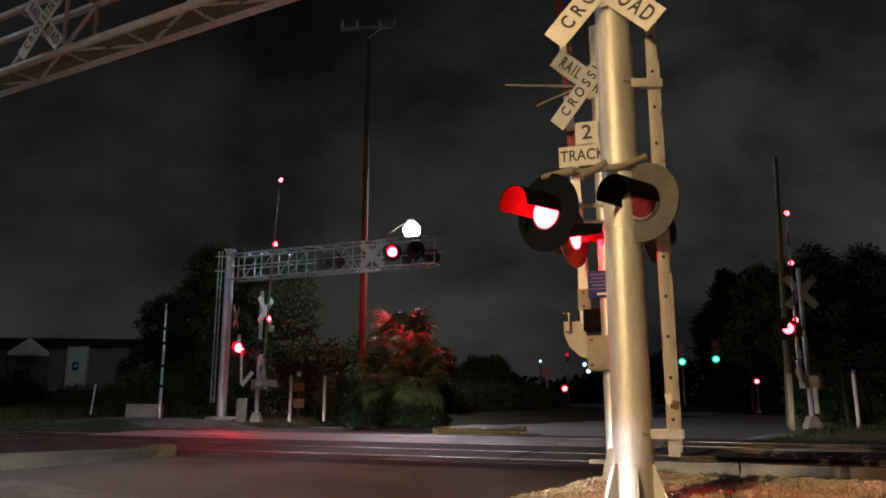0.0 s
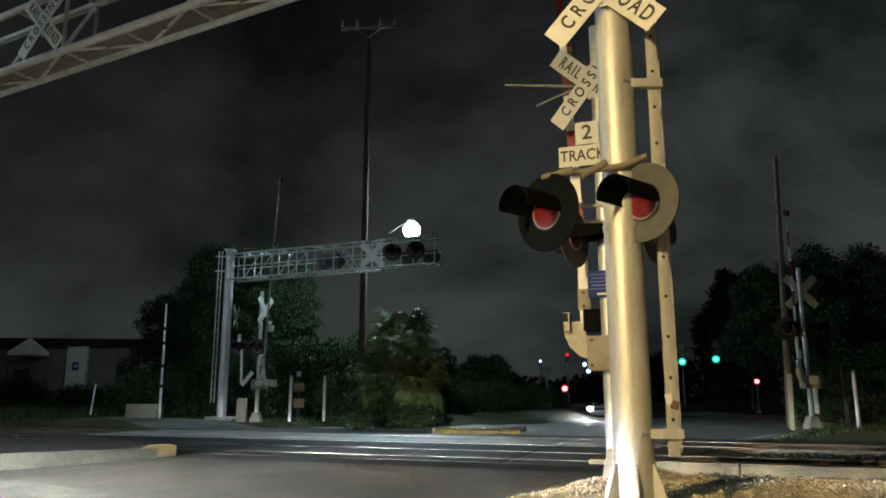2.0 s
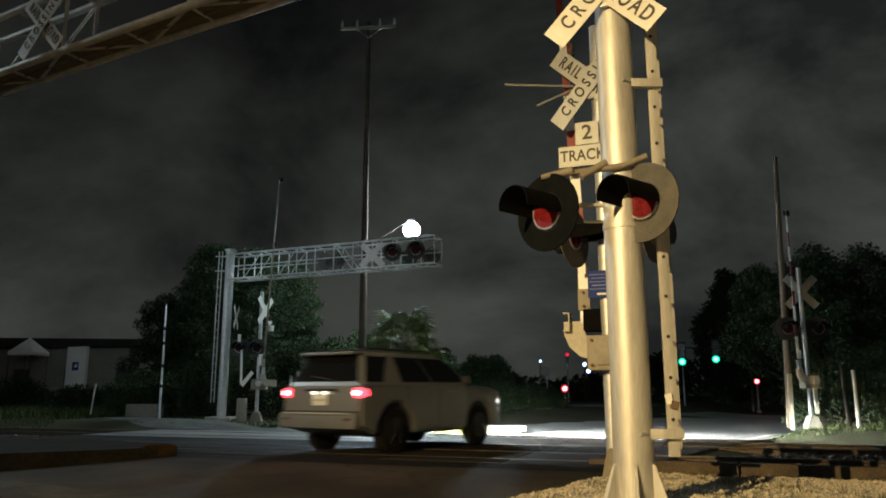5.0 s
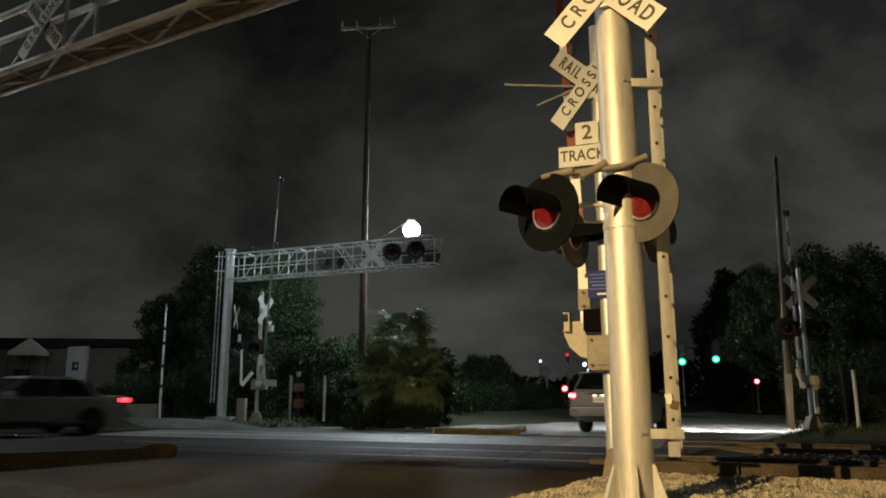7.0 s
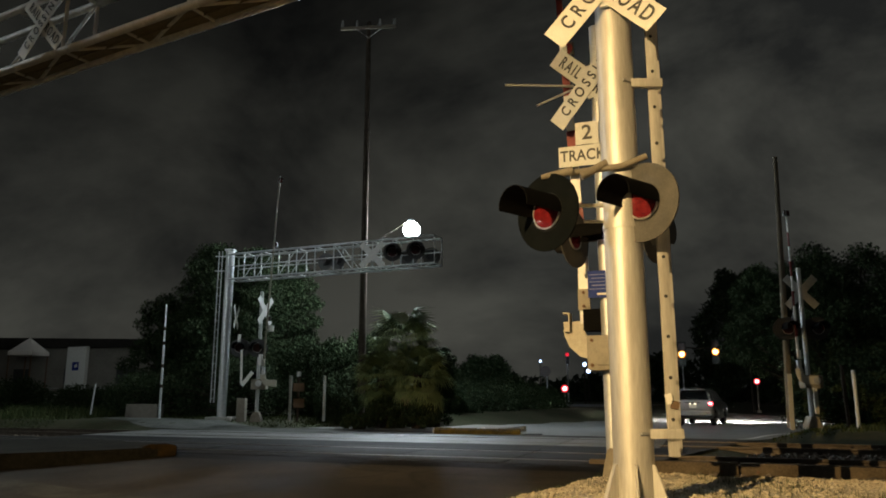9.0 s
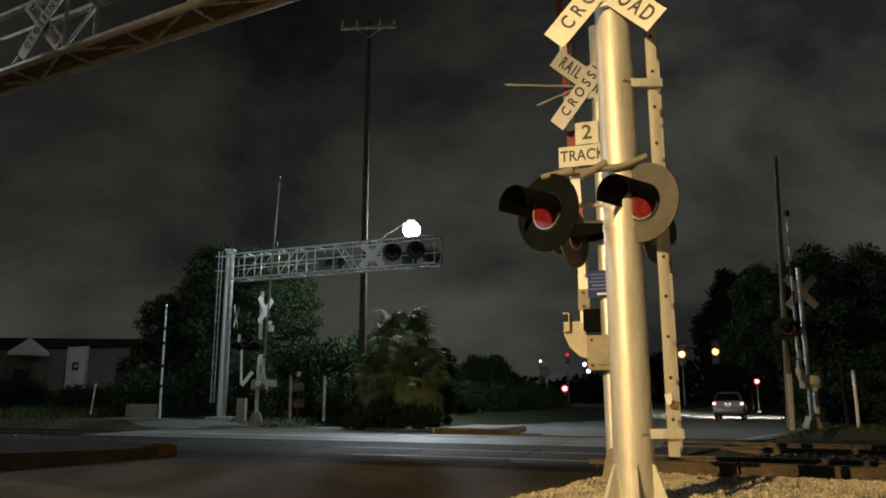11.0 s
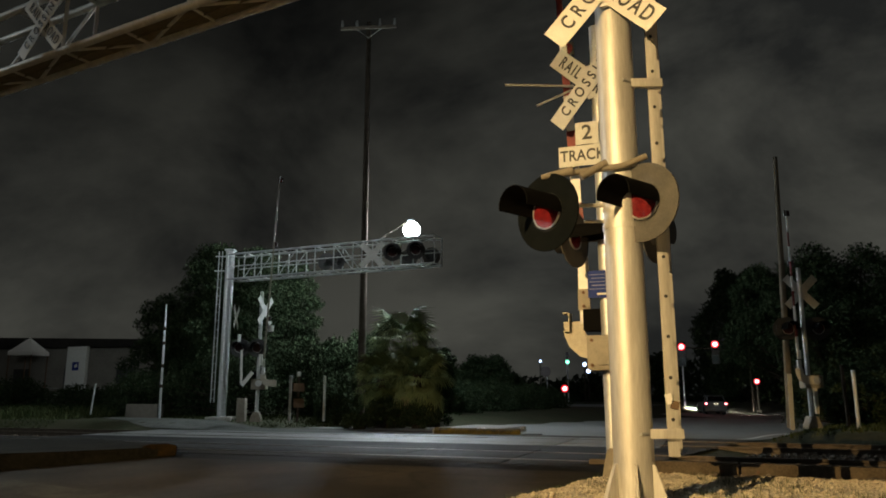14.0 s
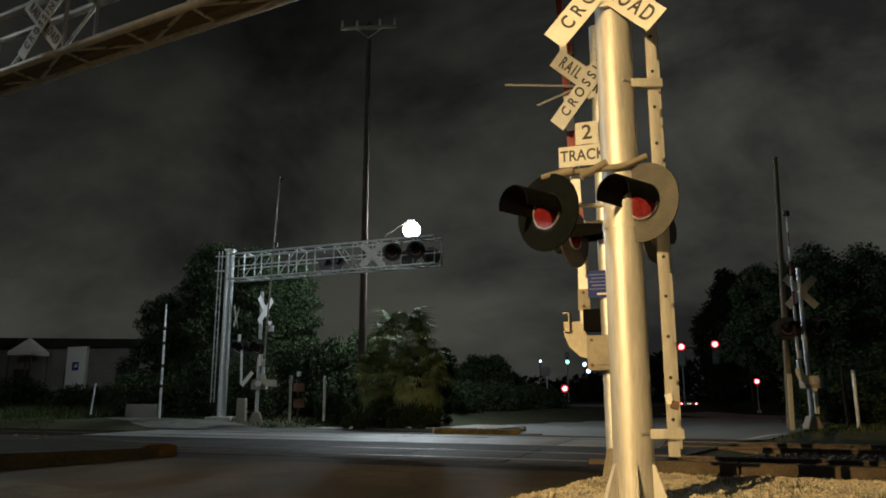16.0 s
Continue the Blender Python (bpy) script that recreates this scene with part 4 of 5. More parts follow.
def mast_arm():
    root = thing("signal_mast_arm", pose(31.5, 76.2, -0.7), "slim dark mast arm that carries two traffic signals", "signal mast")
    rods("pole", (0, 0, 0), (0, 0, 7.2), 0.14, WOODPOLE, root, r2=0.1)
    rods("arm", (0, 0, 6.3), (-9.0, -0.9, 6.45), 0.09, WOODPOLE, root, r2=0.05)


mast_arm()


def beacon(m, h, label, r=0.2):
    root = thing("pedestal_signal", m, label, "signal beacon", "pedestal signals")
    rods("pole", (0, 0, 0), (0, 0, h - 0.3), 0.07, CONDUIT, root)
    boxes("head_case", (0, 0.16, h), (r * 2.4, 0.24, r * 2.6), BLACK, root, bevel=0.02)
    part("lens", ring_shell(0, r * 0.72, -0.014, 0.01, 24), RED_FAR, root, "glowing red lens").location = (0, 0, h)
    part("lens_halo", ring_shell(r * 0.72, r * 1.1, -0.01, 0.01, 24), RED_HALO, root, "red halo ring drawn round the lens").location = (0, 0, h)
    boxes("foot", (0, 0, 0.08), (0.4, 0.4, 0.2), CONCRETE, root, bevel=0.02)


beacon(pose(29.45, 70, -0.62, 0, 0, -20), 2.85, "red signal beacon on a grey pedestal by the junction", 0.24)
beacon(pose(10.1, 62, -0.62, 0, 0, -8), 2.12, "red signal beacon on a pedestal by the junction", 0.26)


def far_lamp(x, y, z, r, material, label):
    root = thing("street_lamp", pose(x, y, ground_z(x, y)), label, "street lamp", "far street lamps")
    h = z - ground_z(x, y)
    rods("pole", (0, 0.15, 0), (0, 0.15, h + 0.1), 0.07, WOODPOLE, root)
    bm = B()
    bmesh.ops.create_uvsphere(bm, u_segments=10, v_segments=6, radius=r, matrix=Matrix.Translation((0, 0, h)))
    part("bulb", bm, material, root, smooth="all")


far_lamp(16.2, 85, 4.4, 0.22, COLD_FAR, "small distant white street lamp")
far_lamp(17.6, 90, 3.8, 0.24, COLD_FAR, "small distant white street lamp")
far_lamp(11.8, 90, 5.0, 0.14, COLD_FAR, "small distant white street lamp")
far_lamp(46.5, 80, 5.3, 0.16, COLD_FAR, "small distant bluish street lamp")


def tilted(bm, at):
    bmesh.ops.transform(bm, matrix=Matrix.Translation(at) @ Matrix.Rotation(radians(90), 4, "X"), verts=bm.verts)
    return bm


def roadside_lamp(at, material, label, dx, light_skirt=0.0):
    """A lamp on a wooden pole, its head over the given place."""
    x, y, z = at
    root = thing("street_lamp", pose(x - dx, y - 1.0, ground_z(x - dx, y - 1.0)), label, "street lamp", "roadside lamps")
    z -= ground_z(x - dx, y - 1.0)
    rods("pole", (0, 0, 0), (0, 0, z + 1.0), 0.16, WOODPOLE, root, r2=0.11)
    rods("arm", (0, 0, z - 0.4), (dx - 0.1, 0.95, z + 0.22), 0.03, GALV, root)
    boxes("lamp_head", (dx, 1.0, z + 0.30), (0.5, 0.3, 0.10), GALV, root, bevel=0.03)
    bm = B()
    bmesh.ops.create_uvsphere(bm, u_segments=14, v_segments=8, radius=0.13, matrix=Matrix.Translation((dx, 1.0, z + 0.17)))
    part("bulb", bm, material, root, smooth="all").visible_shadow = False
    # unseen skirt added round the lamp to keep its light off the truss
    if light_skirt:
        part("light_skirt", tilted(ring_shell(0.50, 0.515, -light_skirt, 0.32), (dx, 1.0, z)), BLACK, root, "unseen skirt that keeps light off the truss", smooth=True)


roadside_lamp(SODIUM_AT, SODIUM_LAMP, "orange sodium street lamp on a wooden pole", -1.6, light_skirt=0.055)
roadside_lamp(SIDE_AT, WHITE_LAMP, "white street lamp on a wooden pole", 1.4)


# ---- trees ----
def leaf_cloud(clumps, count, size, seed, droop=0.3):
    """Small pointed leaves scattered through overlapping clumps, thinner at the rim."""
    rng = np.random.default_rng(seed)
    cl = np.array(clumps)
    vol = (cl[:, 3] * cl[:, 4] * cl[:, 5]) ** 0.75
    pick = cl[rng.choice(len(cl), count, p=vol / vol.sum())]
    d = rng.normal(size=(count, 3))
    d /= np.linalg.norm(d, axis=1, keepdims=True)
    r = rng.uniform(0.25, 1.0, (count, 1)) ** 0.6 * rng.uniform(0.82, 1.18, (count, 1))
    p = pick[:, :3] + d * r * pick[:, 3:]
    a = rng.normal(size=(count, 3))
    a[:, 2] -= droop
    a /= np.linalg.norm(a, axis=1, keepdims=True)
    b = np.cross(a, rng.normal(size=(count, 3)))
    b /= np.linalg.norm(b, axis=1, keepdims=True) + 1e-6
    s = size * rng.uniform(0.5, 1.4, (count, 1))
    verts = np.stack([p - a * s, p + b * s * 0.42, p + a * s, p - b * s * 0.42], 1).reshape(-1, 3)
    faces = np.arange(count * 4).reshape(-1, 4)
    return verts.tolist(), faces.tolist()


def limb_tree(name, m, height, spread, seed, count, size, label, low=0.25, clump=(0.15, 0.27)):
    root = thing(name, m, label, "tree", "trees")
    rng = random.Random(seed)
    bm = B()
    rod(bm, (0, 0, -0.2), (0.1, 0, height * 0.35), 0.24, 0.16, 10)
    clumps = []
    wide = low + (1 - low) * 0.38
    for i in range(52):
        a = i * 2.39996 + rng.uniform(-0.3, 0.3)
        t = low + (0.95 - low) * ((i + 0.5) / 52) ** 0.85
        k = (t - wide) / (1.02 - wide) if t > wide else (wide - t) / (wide - low + 0.25)
        reach = spread * math.sqrt(max(1 - k * k, 0.05)) * rng.uniform(0.62, 0.94)
        tip = Vector((math.cos(a) * reach, math.sin(a) * reach * 0.8, height * t))
        rod(bm, (0.05, 0, height * min(0.34, t * 0.6)), tip, 0.06, 0.015, 6)
        r = spread * rng.uniform(*clump)
        clumps.append((*tip, r * 1.1, r, r * 0.8))
    for k, t in ((0.60, 0.35), (0.68, 0.55), (0.5, 0.74)):
        clumps.append((0, 0, height * (low + (1 - low) * t), spread * k, spread * k * 0.8, height * (1 - low) * 0.2))
    part("trunk", bm, BARK, root, smooth=True)
    part("crown", leaf_cloud(clumps, count, size, seed), LEAF, root, "dark green dense crown")
    return root


limb_tree("tree", pose(-9.7, 34, 0.05), 8.0, 3.0, 3, 62000, 0.075, "dark leafy tree behind the cantilever mast", low=0.08)
limb_tree("tree", pose(-12.7, 35.5, 0.05), 5.7, 2.5, 8, 34000, 0.07, "bushy dark tree at the track side", low=0.06)
limb_tree("tree", pose(-7.6, 35, 0.05), 7.5, 2.0, 9, 40000, 0.07, "dark leafy tree behind the cantilever mast", low=0.08)
limb_tree("tree", pose(18.0, 38.5, 0), 7.9, 3.1, 12, 44000, 0.08, "broad dark tree beside the road", low=0.26)
limb_tree("tree", pose(35.2, 84, -1), 16.6, 6.4, 16, 52000, 0.2, "tall broad dark tree behind the traffic signals", low=0.06)
limb_tree("tree", pose(20.6, 37, 0), 8.5, 3.5, 14, 52000, 0.085, "broad dark tree beside the road", low=0.10)
limb_tree("tree", pose(16.2, 30.5, 0), 4.6, 2.2, 15, 18000, 0.08, "bushy dark tree near the far gate", low=0.1)
limb_tree("tree", pose(2.95, 52, -0.3), 3.95, 2.1, 17, 14400, 0.106, "low round dark tree", low=0.1)
limb_tree("tree", pose(-0.8, 50, -0.2), 3.0, 3.0, 18, 14400, 0.112, "low dark bushes beyond the palms", low=0.05)
limb_tree("tree", pose(4.6, 60, -0.5), 3.4, 2.4, 19, 12000, 0.112, "low dark bushes beside the junction", low=0.05)


def far_woods():
    """A dark line of trees that closes the view behind the junction."""
    rng = random.Random(77)
    clumps = []
    for i in range(150):
        x = -70 + i * 1.35 + rng.uniform(-1, 1)
        y = 112 + rng.uniform(-6, 6) + abs(x) * 0.06
        h = 5.2 + 2.6 * noise.noise((x * 0.07, 3.0, 0)) + (2.5 if 26 < x < 60 else 0)
        if 8 < x < 21:
            h *= 0.72
        for k in range(3):
            z = -1.0 + h * (0.25 + 0.3 * k)
            clumps.append((x + rng.uniform(-1, 1), y, z, rng.uniform(1.4, 2.4), 1.5, rng.uniform(1.2, 1.9)))
    ob = part("far_woods", leaf_cloud(clumps, 60000, 0.5, 5), LEAF)
    tagged(ob, "dark far line of trees behind the junction", "trees", kind="stuff")


far_woods()


def frond_mesh(name, length, rng):
    """A fan frond: a stalk and a folded fan of narrow blades."""
    verts, faces = [], []

    def blade(p, q, w, sag):
        p, q = Vector(p), Vector(q)
        d = q - p
        side = d.cross(Vector((0, 0, 1))).normalized() * w
        mid = p + d * 0.55 + Vector((0, 0, 0.02))
        end = q + Vector((0, 0, -sag))
        i = len(verts)
        verts.extend([tuple(p), tuple(mid + side), tuple(mid - side), tuple(end)])
        faces.extend([(i, i + 1, i + 2), (i + 1, i + 3, i + 2)])

    blade((0, 0, 0), (length * 0.62, 0, 0.0), 0.022, 0.05)
    c = Vector((length * 0.55, 0, 0.0))
    for i in range(25):
        a = radians(-118 + 236 * i / 24)
        l = length * 0.55 * (1 - 0.25 * abs(i - 12) / 12) * rng.uniform(0.9, 1.08)
        tip = c + Vector((math.cos(a) * l, math.sin(a) * l, 0.10 * math.cos(a)))
        blade(c, tip, 0.032, l * rng.uniform(0.30, 0.7))
    me = bpy.data.meshes.new(name)
    me.from_pydata(verts, [], faces)
    return me


FRONDS = [frond_mesh("frond", 1.5, random.Random(i)) for i in range(4)]
DRY = [frond_mesh("dry_frond", 1.3, random.Random(i + 20)) for i in range(2)]
for me in FRONDS:
    me.materials.append(FROND)
for me in DRY:
    me.materials.append(DEADFROND)


def palm(x, y, h, size, seed, count=34):
    root = thing("palm_tree", pose(x, y, ground_z(x, y)), "cabbage palm with drooping fan fronds", "palm tree", "palm trees")
    rng = random.Random(seed)
    rods("trunk", (0, 0, -0.1), (0.05, 0, h), 0.17, BARK, root, r2=0.14)
    for i in range(count):
        t = i / count
        a = i * 2.39996 + rng.uniform(-0.2, 0.2)
        tilt = 56 - 124 * t + rng.uniform(-9, 9)
        dry = t > 0.93
        ob = new("dry_frond" if dry else "frond", (DRY if dry else FRONDS)[i % (2 if dry else 4)])
        ob.parent = root
        s = size * rng.uniform(0.85, 1.15)
        ob.matrix_basis = Matrix.Translation((0.05, 0, h + 0.1 - 0.25 * t)) @ Matrix.Rotation(a, 4, "Z") @ Matrix.Rotation(radians(-tilt), 4, "Y") @ Matrix.Rotation(rng.uniform(-0.3, 0.3), 4, "X") @ Matrix.Diagonal((s, s, s, 1))
    return root


palm(-1.50, 26.8, 3.05, 0.92, 1, 44)
palm(-2.22, 26.2, 1.72, 0.74, 3, 40)
palm(-0.92, 25.9, 1.85, 0.84, 2, 44)
limb_tree("bush", pose(-4.5, 32.0, 0), 3.3, 1.5, 56, 14000, 0.07, "shaggy dark bush behind the pole", low=0.0)
limb_tree("bush", pose(-3.4, 33.4, 0), 3.9, 1.2, 57, 12000, 0.07, "shaggy dark bush behind the pole", low=0.0)
limb_tree("bush", pose(-0.85, 25.6, 0), 0.85, 0.75, 51, 8000, 0.05, "dark undergrowth among the palms", low=0.0)
limb_tree("bush", pose(-1.85, 25.8, 0), 0.95, 0.8, 52, 8000, 0.05, "dark undergrowth among the palms", low=0.0)
limb_tree("bush", pose(-0.35, 28.4, 0), 2.9, 1.0, 31, 12000, 0.06, "dark shaggy undergrowth behind the palms", low=0.0)
limb_tree("bush", pose(-3.95, 28.6, 0), 1.1, 1.0, 53, 9000, 0.055, "dark undergrowth before the palms", low=0.0)
limb_tree("bush", pose(-2.75, 24.5, 0), 0.34, 0.6, 55, 3000, 0.045, "low weed clump at the paving's edge", low=0.0)
limb_tree("bush", pose(-4.3, 31.0, 0), 1.9, 1.6, 32, 12000, 0.067, "dark undergrowth behind the pole", low=0.1)
limb_tree("bush", pose(-1.6, 33, 0), 2.4, 2.0, 33, 12000, 0.067, "dark undergrowth beside the road", low=0.1)
limb_tree("bush", pose(-0.8, 39, -0.2), 2.4, 1.9, 34, 12000, 0.067, "dark undergrowth beside the road", low=0.1)
limb_tree("bush", pose(-5.4, 32, 0), 3.4, 2.0, 39, 16000, 0.067, "dark undergrowth between the trees and the palms", low=0.05)
limb_tree("bush", pose(0.3, 42, -0.3), 1.9, 2.2, 40, 12000, 0.075, "low dark bush along the road's far side", low=0.0)
limb_tree("bush", pose(2.6, 46, -0.4), 2.0, 2.2, 41, 12000, 0.075, "low dark bush along the road's far side", low=0.0)
limb_tree("bush", pose(5.2, 51, -0.5), 2.1, 2.2, 42, 12000, 0.075, "low dark bush along the road's far side", low=0.0)
limb_tree("bush", pose(7.5, 56.5, -0.6), 2.0, 2.0, 43, 12000, 0.08, "low dark bush along the road's far side", low=0.0)
limb_tree("bush", pose(-22.8, 38.5, 0), 1.7, 2.6, 44, 12000, 0.075, "dark weedy bush at the yard fence", low=0.0)
limb_tree("bush", pose(-17.2, 36.5, 0), 1.3, 2.0, 45, 9000, 0.07, "dark weedy bush at the yard fence", low=0.0)
limb_tree("bush", pose(-8.6, 30.5, 0), 2.6, 2.4, 35, 12000, 0.067, "dark undergrowth under the trees", low=0.1)
limb_tree("bush", pose(-12.2, 32, 0), 1.8, 2.2, 36, 9600, 0.067, "dark undergrowth under the trees", low=0.1)
limb_tree("bush", pose(12.6, 23.5, 0), 1.6, 2.0, 37, 9600, 0.056, "dark undergrowth behind the far gate", low=0.1)
limb_tree("bush", pose(16.0, 25.5, 0), 2.6, 2.6, 38, 9600, 0.067, "dark undergrowth behind the far gate", low=0.1)


def grass():
    verts, faces = [], []
    rng = random.Random(3)
    n = 0
    while n < 34000:
        k = rng.random()
        if k < 0.45:
            x, y = rng.uniform(-26, -3), rng.uniform(20, 34)
            if x > -13.5 and y < 24.9 - (x + 6) * 0.85:
                continue
        elif k < 0.65:
            x, y = rng.uniform(7, 18), rng.uniform(18, 30)
        else:
            x, y = rng.uniform(0.3, 7), rng.uniform(5.5, 9.6)
        w = road_frame(x, y)[1]
        if -0.15 < w < ROAD_W + 0.3:
            continue
        close = k >= 0.65
        tall = not close and x < -11.5 and y > 27.5 and noise.noise((x * 0.5, y * 0.5, 8)) > -0.1
        if close and noise.noise((x * 0.9, y * 0.9, 4)) < 0.12 and w < -0.9:
            continue
        h = rng.uniform(0.03, 0.09) if close else rng.uniform(0.15, 0.55) if tall else rng.uniform(0.03, 0.12)
        z = ground_z(x, y)
        a, lean = rng.uniform(0, 6.28), rng.uniform(0.1, 0.8)
        dx, dy = math.cos(a), math.sin(a)
        wd = 0.004 if close else 0.02
        i = len(verts)
        verts += [(x - dy * wd, y + dx * wd, z - 0.01), (x + dy * wd, y - dx * wd, z - 0.01), (x + dx * lean * h, y + dy * lean * h, z + h)]
        faces.append((i, i + 1, i + 2))
        n += 1
    ob = part("grass", (verts, faces), GRASS)
    tagged(ob, "sparse dry grass and weeds on the verge", "grass", kind="stuff")


grass()


# ---- gravel bank before the camera ----
def gravel_bank():
    gx, gy = steps((-9.0, 0.2, 0.4), (0.2, 9.0, 0.12), (9.0, 16.0, 0.4)), steps((-10.0, 2.0, 0.4), (2.0, 9.4, 0.12))

    def z(x, y):
        w = road_frame(x, y)[1]
        n = x * TRACK[1].x + y * TRACK[1].y
        k = min(max(-w / 0.9, 0), 1) * min(max((9.3 - n) / 0.8, 0), 1)
        return ground_z(x, y) - 0.06 + k * (0.085 + 0.035 * noise.noise((x * 1.7, y * 1.7, 3)) + 0.012 * noise.noise((x * 7, y * 7, 5)))

    bank = part("gravel_bank", grid_sheet(gx, gy, z), GRAVEL, smooth="all")
    tagged(bank, "pale gravel and dry earth bank at the signal mast", "ground", kind="structure")
    verts, faces = [], []
    rng = random.Random(8)
    base = [(-1, -1, -0.6), (1, -0.8, -0.6), (0.7, 1, -0.6), (-0.9, 0.8, -0.6), (-0.5, -0.6, 0.6), (0.6, -0.4, 0.7), (0.4, 0.6, 0.5), (-0.6, 0.5, 0.65)]
    quads = [(4, 5, 6, 7), (0, 1, 5, 4), (1, 2, 6, 5), (2, 3, 7, 6), (3, 0, 4, 7)]
    for _ in range(36000):
        x, y = rng.uniform(0.3, 8.5), rng.uniform(4.6, 9.3)
        if road_frame(x, y)[1] > -0.1 + rng.random() * 0.35:
            continue
        s = rng.uniform(0.004, 0.012) if rng.random() < 0.94 else rng.uniform(0.012, 0.022)
        t = Euler((rng.uniform(-1, 1), rng.uniform(-1, 1), rng.uniform(0, 6))).to_matrix()
        i0 = len(verts)
        verts += [tuple(t @ Vector(b) * s + Vector((x, y, z(x, y) + s * 0.3))) for b in base]
        faces += [tuple(i0 + k for k in q) for q in quads]
    tagged(part("loose_gravel", (verts, faces), GRAVEL), "loose pale gravel on the bank", "gravel", kind="stuff")


gravel_bank()


# ---- buildings and yard on the far left ----
WALL_FAR = mat("painted_block_wall", (0.13, 0.115, 0.095), 0.85, color2=(0.20, 0.18, 0.15), scale=0.6, bump=0.2)
ROOF_FAR = mat("dark_roofing", (0.018, 0.016, 0.014), 0.9, spec=0.05, color2=(0.034, 0.03, 0.026), scale=0.5)
CANVAS = mat("pale_canvas", (0.74, 0.68, 0.62), 0.8, color2=(0.82, 0.77, 0.71), scale=2)


def yard():
    wh = thing("warehouse", pose(-34, 62, 0.05, 0, 0, -12), "long low block warehouse with a dark roof", "building")
    boxes("wall", (0, 0, 2.2), (30, 10, 4.4), WALL_FAR, wh)
    part("roof", extrude([(-15.6, 4.4), (15.6, 4.4), (15.2, 4.9), (-15.2, 5.6)], 11, None), ROOF_FAR, wh)
    for i in range(6):
        boxes("window", (-10 + i * 4.4, -5.03, 2.3), (1.4, 0.1, 1.1), BLACK, wh)
    can = thing("canopy", pose(-30.2, 54, 0.1, 0, 0, -8), "pale peaked canvas canopy on posts", "canopy")
    for x in (-0.88, 0.88):
        for y in (-0.88, 0.88):
            rods("post", (x, y, 0), (x, y, 3.9), 0.05, RUST, can)
    bm = B()
    tip = bm.verts.new((0, 0, 5.0))
    c = [bm.verts.new(v) for v in ((-0.95, -0.95, 3.95), (0.95, -0.95, 3.95), (0.95, 0.95, 3.95), (-0.95, 0.95, 3.95))]
    lo = [bm.verts.new((v.co.x, v.co.y, 3.7)) for v in c]
    for i in range(4):
        bm.faces.new((c[i], c[(i + 1) % 4], tip))
        bm.faces.new((lo[i], lo[(i + 1) % 4], c[(i + 1) % 4], c[i]))
    bm.faces.new(list(reversed(lo)))
    part("canvas", bm, CANVAS, can)
    sg = thing("pylon_sign", pose(-19.7, 40, 0.1, 0, 0, -26), "tall white sign panel with a small blue emblem", "sign")
    boxes("panel", (0, 0, 2.25), (1.5, 0.2, 2.4), SIGNWHITE, sg, bevel=0.02)
    boxes("emblem", (0.0, -0.105, 2.4), (0.5, 0.012, 0.45), BLUE, sg)
    boxes("emblem_bar", (0.05, -0.115, 2.42), (0.22, 0.012, 0.16), SIGNWHITE, sg, m=pose(0, 0, 0, 0, -25, 0))
    for x in (-0.6, 0.6):
        rods("leg", (x, 0, 0), (x, 0, 1.1), 0.06, GALV, sg)
    fence = thing("yard_fence", pose(-27, 42, 0.1, 0, 0, -6), "low dark wire fence along the yard", "fence")
    for i in range(12):
        rods("post", (-8 + i * 1.6, 0, 0), (-8 + i * 1.6, 0, 1.3), 0.03, RUST, fence, seg=6)
    for z in (0.3, 0.6, 0.9, 1.25):
        rods("wire", (-8, 0, z), (9.6, 0, z), 0.008, GALV, fence, seg=5)
    bn = thing("concrete_block", pose(-11.7, 29.5, 0.1, 0, 0, -10), "low pale concrete block in the weeds", "block")
    boxes("body", (0, 0, 0.27), (1.35, 0.5, 0.54), WALL_FAR, bn, bevel=0.03)


yard()


# ---- cars ----
PAINT_SUV = mat("silver_grey_paint", (0.18, 0.183, 0.187), 0.36, 0.3, color2=(0.21, 0.214, 0.218), scale=2)
PAINT_SEDAN = mat("silver_paint", (0.22, 0.22, 0.215), 0.3, 0.3, color2=(0.26, 0.26, 0.25), scale=2)
GLASS_DARK = mat("tinted_glass", (0.010, 0.011, 0.012), 0.06, spec=0.6)
TYRE = mat("tyre_rubber", (0.008, 0.008, 0.008), 0.9, spec=0.15, color2=(0.016, 0.016, 0.016), scale=14)
RIM = mat("alloy_rim", (0.05, 0.05, 0.05), 0.4, 0.7)
TRIM = mat("dark_trim", (0.02, 0.02, 0.02), 0.6)
PLATE = mat("plate_white", (0.7, 0.68, 0.6), 0.5)


def arch(cx, r, n=8, z0=0.30):
    pts = []
    for i in range(n + 1):
        a = math.pi * (1 - i / n)
        pts.append((cx + math.cos(a) * r, z0 + math.sin(a) * r))
    return pts


